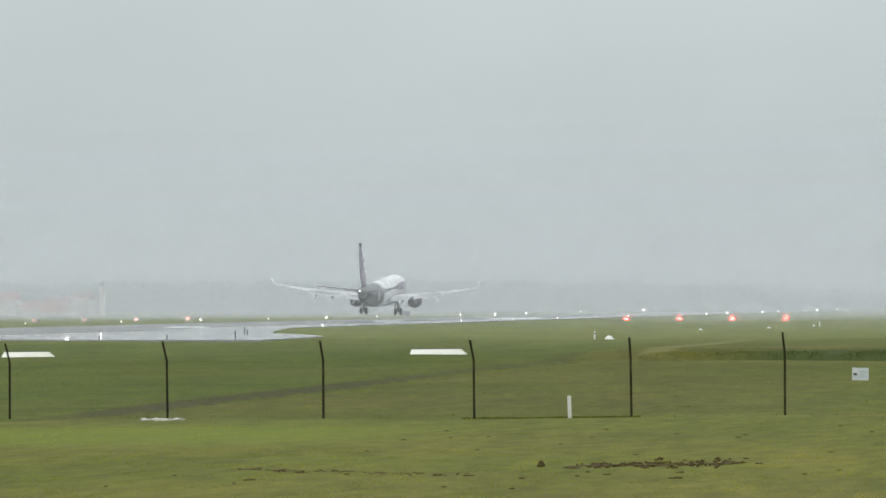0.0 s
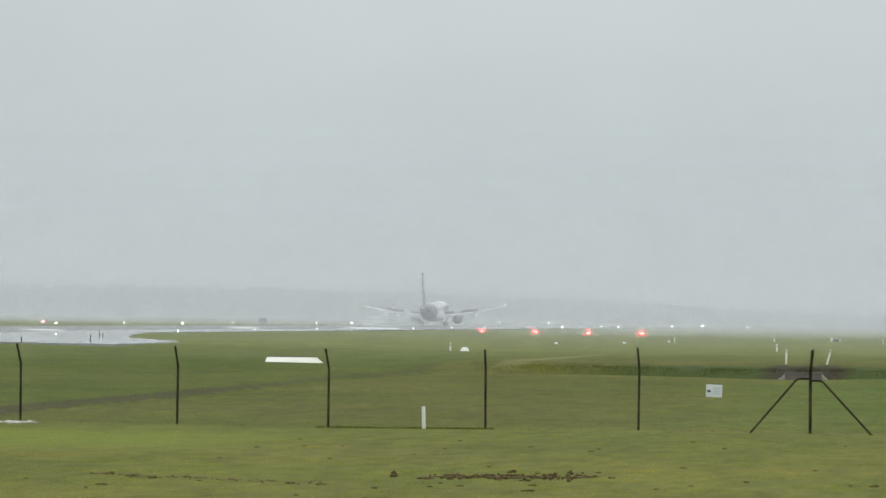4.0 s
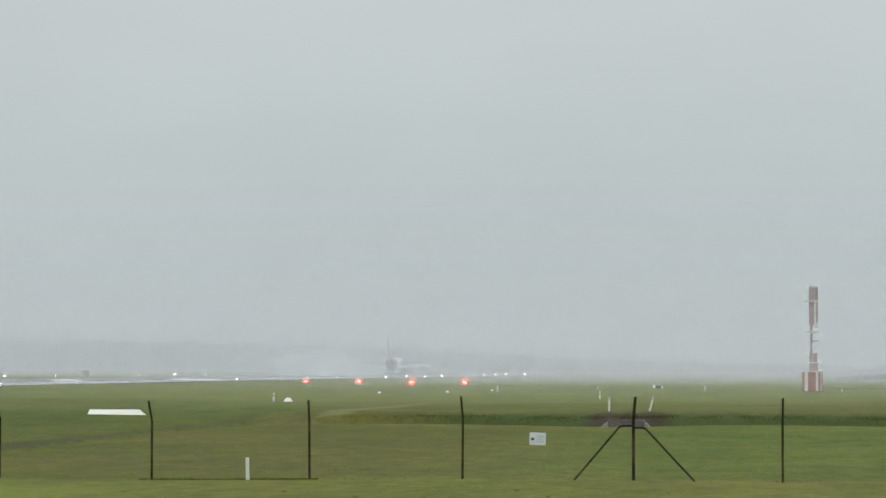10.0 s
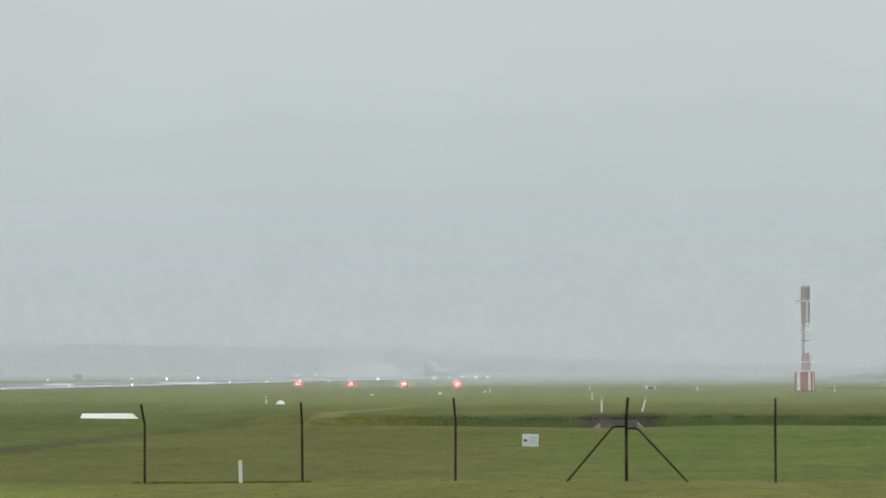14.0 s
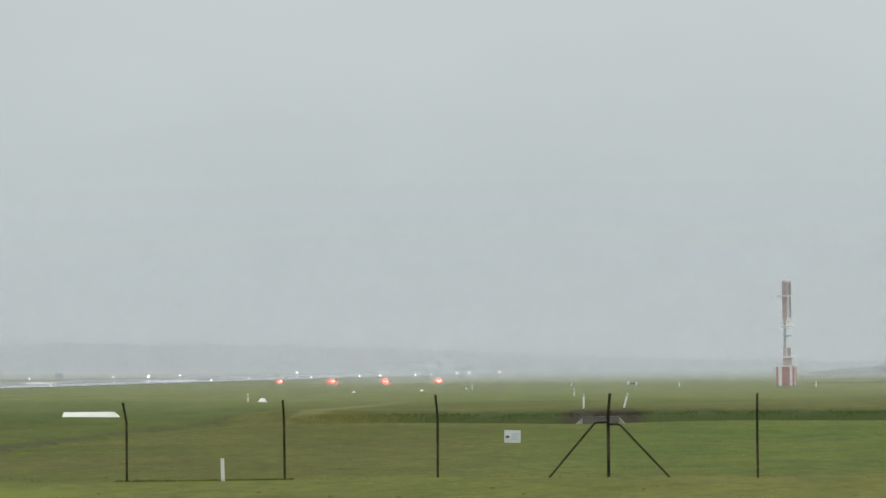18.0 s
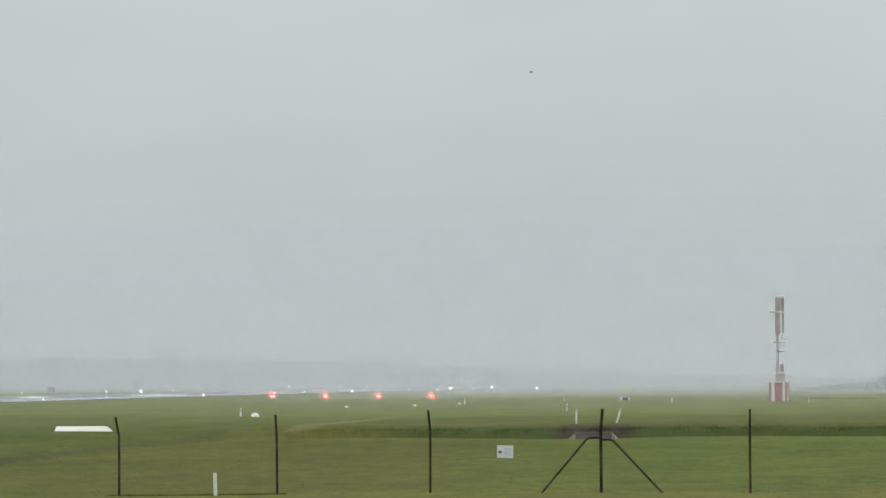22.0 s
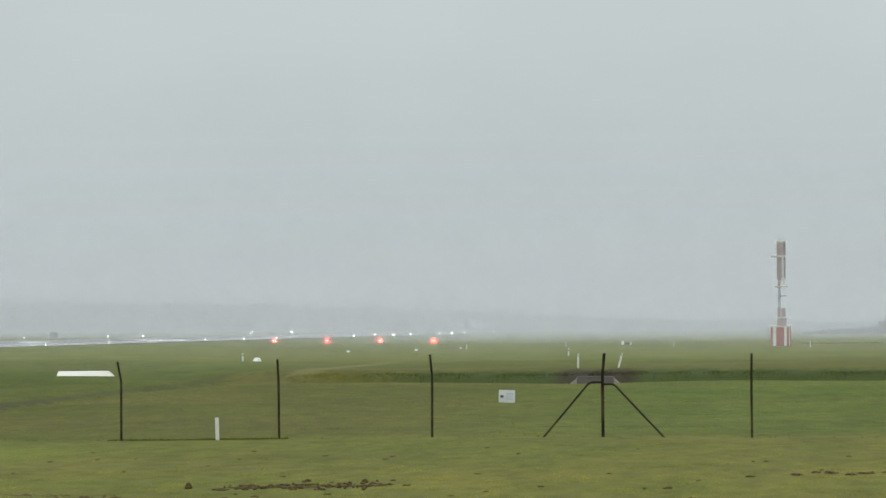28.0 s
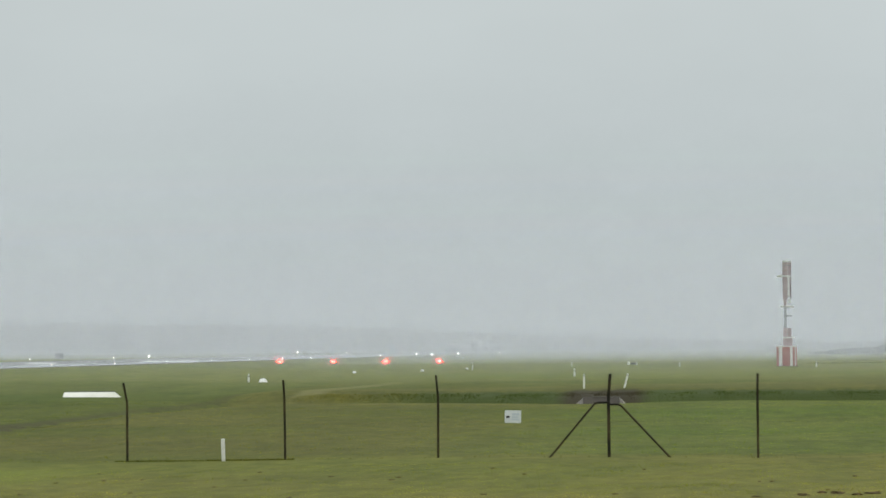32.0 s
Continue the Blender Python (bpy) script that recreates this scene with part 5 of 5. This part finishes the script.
# ---- spray thrown up behind the wheels ----
def spray_material(name, amount):
    m = vapour(name, amount, 1.0, 1.0001, 0.3, 0.12, 0.56)
    nt = m.node_tree
    mul = [n for n in nt.nodes if n.type == "MATH"][0]
    for l in list(mul.inputs[0].links):
        nt.links.remove(l)
    tc = nt.nodes.new("ShaderNodeTexCoord")
    mp = nt.nodes.new("ShaderNodeMapping")
    mp.inputs["Location"].default_value = (-1, -1, -1)
    mp.inputs["Scale"].default_value = (2, 2, 2)
    g = nt.nodes.new("ShaderNodeTexGradient")
    g.gradient_type = "SPHERICAL"
    rr = nt.nodes.new("ShaderNodeMapRange")
    rr.interpolation_type = "SMOOTHSTEP"
    rr.inputs["From Max"].default_value = 0.75
    rr.inputs["To Max"].default_value = amount
    nt.links.new(tc.outputs["Generated"], mp.inputs[0])
    nt.links.new(mp.outputs[0], g.inputs[0])
    nt.links.new(g.outputs["Fac"], rr.inputs["Value"])
    nt.links.new(rr.outputs[0], mul.inputs[0])
    return m


SPRAY = spray_material("fine_spray", 0.31)
PLUMES = []
spray = tagged(empty("water_spray"), "pale plume of fine spray blown up behind the rolling wheels", "spray", kind="stuff")
for rise, x0, x1, z0, z1, y in ((1.7, -11, 2.2, -4.5, 4.6, -6.5), (2.2, -15, 1.0, -4.5, 5.0, -20.5), (3.6, -19, -0.5, -4.5, 6.5, -24), (5, -22, -1.0, -5, 8.0, -30), (6, -27, -1.0, -5.5, 9.0, -38), (7.5, -33, 1, -6, 10.5, -50), (9, -38, 1, -6, 11.5, -68)):
    bm = bmesh.new()
    vs = []
    n = 16
    grid = [[bm.verts.new((x0 + (x1 - x0) * i / n, y, z0 + (z1 - z0) * j / 8)) for i in range(n + 1)] for j in range(9)]
    for j in range(8):
        for i in range(n):
            bm.faces.new((grid[j][i], grid[j][i + 1], grid[j + 1][i + 1], grid[j + 1][i]))
    PLUMES.append((part("plume", bm, SPRAY, spray, "", True), rise))

# ---- bird ----
bird = tagged(empty("bird"), "small dark bird gliding across the grey sky", "bird")
bm = bmesh.new()
loft(bm, [[(r * math.cos(k * math.tau / 10), y, r * 0.9 * math.sin(k * math.tau / 10)) for k in range(10)] for y, r in ((-0.10, 0.012), (-0.05, 0.028), (0.02, 0.036), (0.08, 0.024), (0.115, 0.006))])
part("body", bm, FEATHER, bird, "", True)
for s in (-1, 1):
    bm = bmesh.new()
    loft(bm, [[(s * x, y, z), (s * x, y - c * 0.5, z + 0.006), (s * x, y - c, z), (s * x, y - c * 0.5, z - 0.004)] for x, y, c, z in ((0.02, 0.05, 0.075, 0.01), (0.10, 0.06, 0.065, 0.035), (0.20, 0.0, 0.02, 0.02))])
    part("wing", bm, FEATHER, bird, "", True)
bm = bmesh.new()
loft(bm, [[(-0.012, -0.09, 0), (0.012, -0.09, 0), (0.012, -0.09, 0.008), (-0.012, -0.09, 0.008)], [(-0.04, -0.17, 0), (0.04, -0.17, 0), (0.04, -0.17, 0.005), (-0.04, -0.17, 0.005)]])
part("tail", bm, FEATHER, bird)


for ob in bird.children:
    for v in ob.data.vertices:
        v.co *= 0.62


# ---- what moves ----
def motions():
    def on_runway(y, up=0.0):
        return float(runway_z(np.array(-115.3), np.array(y))) + up

    # seconds, distance along the runway, height of the wheels, nose up, lean to the right
    run = ((0, 620, 1.30, 4.2, 1.6), (1, 682, 0.95, 5.0, 0.8), (2, 740.5, 0.72, 4.4, 0.3), (3, 801, 0.12, 3.8, 0), (3.5, 833, 0.0, 3.0, 0), (4.5, 892, 0.0, 1.0, 0), (6, 976, 0, 0, 0), (8, 1083, 0, 0, 0), (9, 1134, 0, 0, 0),
           (11, 1229, 0, 0, 0), (13, 1310, 0, 0, 0), (14, 1346, 0, 0, 0), (16.5, 1432, 0, 0, 0), (19, 1512, 0, 0, 0), (21, 1570, 0, 0, 0), (23, 1616, 0, 0, 0), (26, 1652, 0, 0, 0), (29, 1662, 0, 0, 0), (32, 1665, 0, 0, 0))
    walk(plane, [(t, pose(-115.3, y, on_runway(y, h), p, r, float(np.interp(t, [0, 2, 3, 4.5], [0.8, 0.9, 1.0, 0.2])))) for t, y, h, p, r in run])
    for ob in GEAR:
        walk(ob, [(t, pose(0, 0, dz)) for t, dz in ((0, -0.34), (1.6, -0.32), (2.8, 0.0), (32, 0.0))])
    lift = ((0, 0), (6, 0), (10, 0.3), (13.5, -0.2), (15.5, -5), (17.5, -14), (32, -14))
    ts = sorted({t for t, *_ in run} | {t for t, _ in lift})
    rows = []
    for t in ts:
        y = float(np.interp(t, [r[0] for r in run], [r[1] for r in run]))
        dz = float(np.interp(t, [l[0] for l in lift], [l[1] for l in lift]))
        rows.append((t, pose(-115.3, y, on_runway(y, dz))))
    walk(spray, rows)
    for ob, rise in PLUMES:
        walk(ob, [(t, pose(0, 0, dz)) for t, dz in ((0, -16), (rise - 0.6, -16), (rise + 0.1, -4), (rise + 1.5, 0), (32, 0))])
    for ob, x, y, z in SPOILERS:
        walk(ob, [(t, pose(x, y, z, -a, 0, 0)) for t, a in ((0, 0), (1.9, 0), (2.5, 30), (12, 32), (22, 32), (24, 0), (32, 0))])
    fly = [(t, pose(-3.68 - 9.07 * (t - 21.6), 140, z, 0, 6 * math.sin(t * 5), 90)) for t, z in ((20.8, 17.0), (21.2, 15.1), (21.6, 13.99), (22.0, 13.09), (22.4, 12.78), (22.8, 12.94), (23.0, 13.02), (23.2, 13.25), (23.6, 13.55), (24.4, 14.6))]
    walk(bird, [(0, pose(40, 150, 40, 0, 0, 90)), (20, pose(12.5, 141, 21, 0, 0, 90))] + fly + [(32, pose(-150, 140, 45, 0, 0, 90))])


motions()
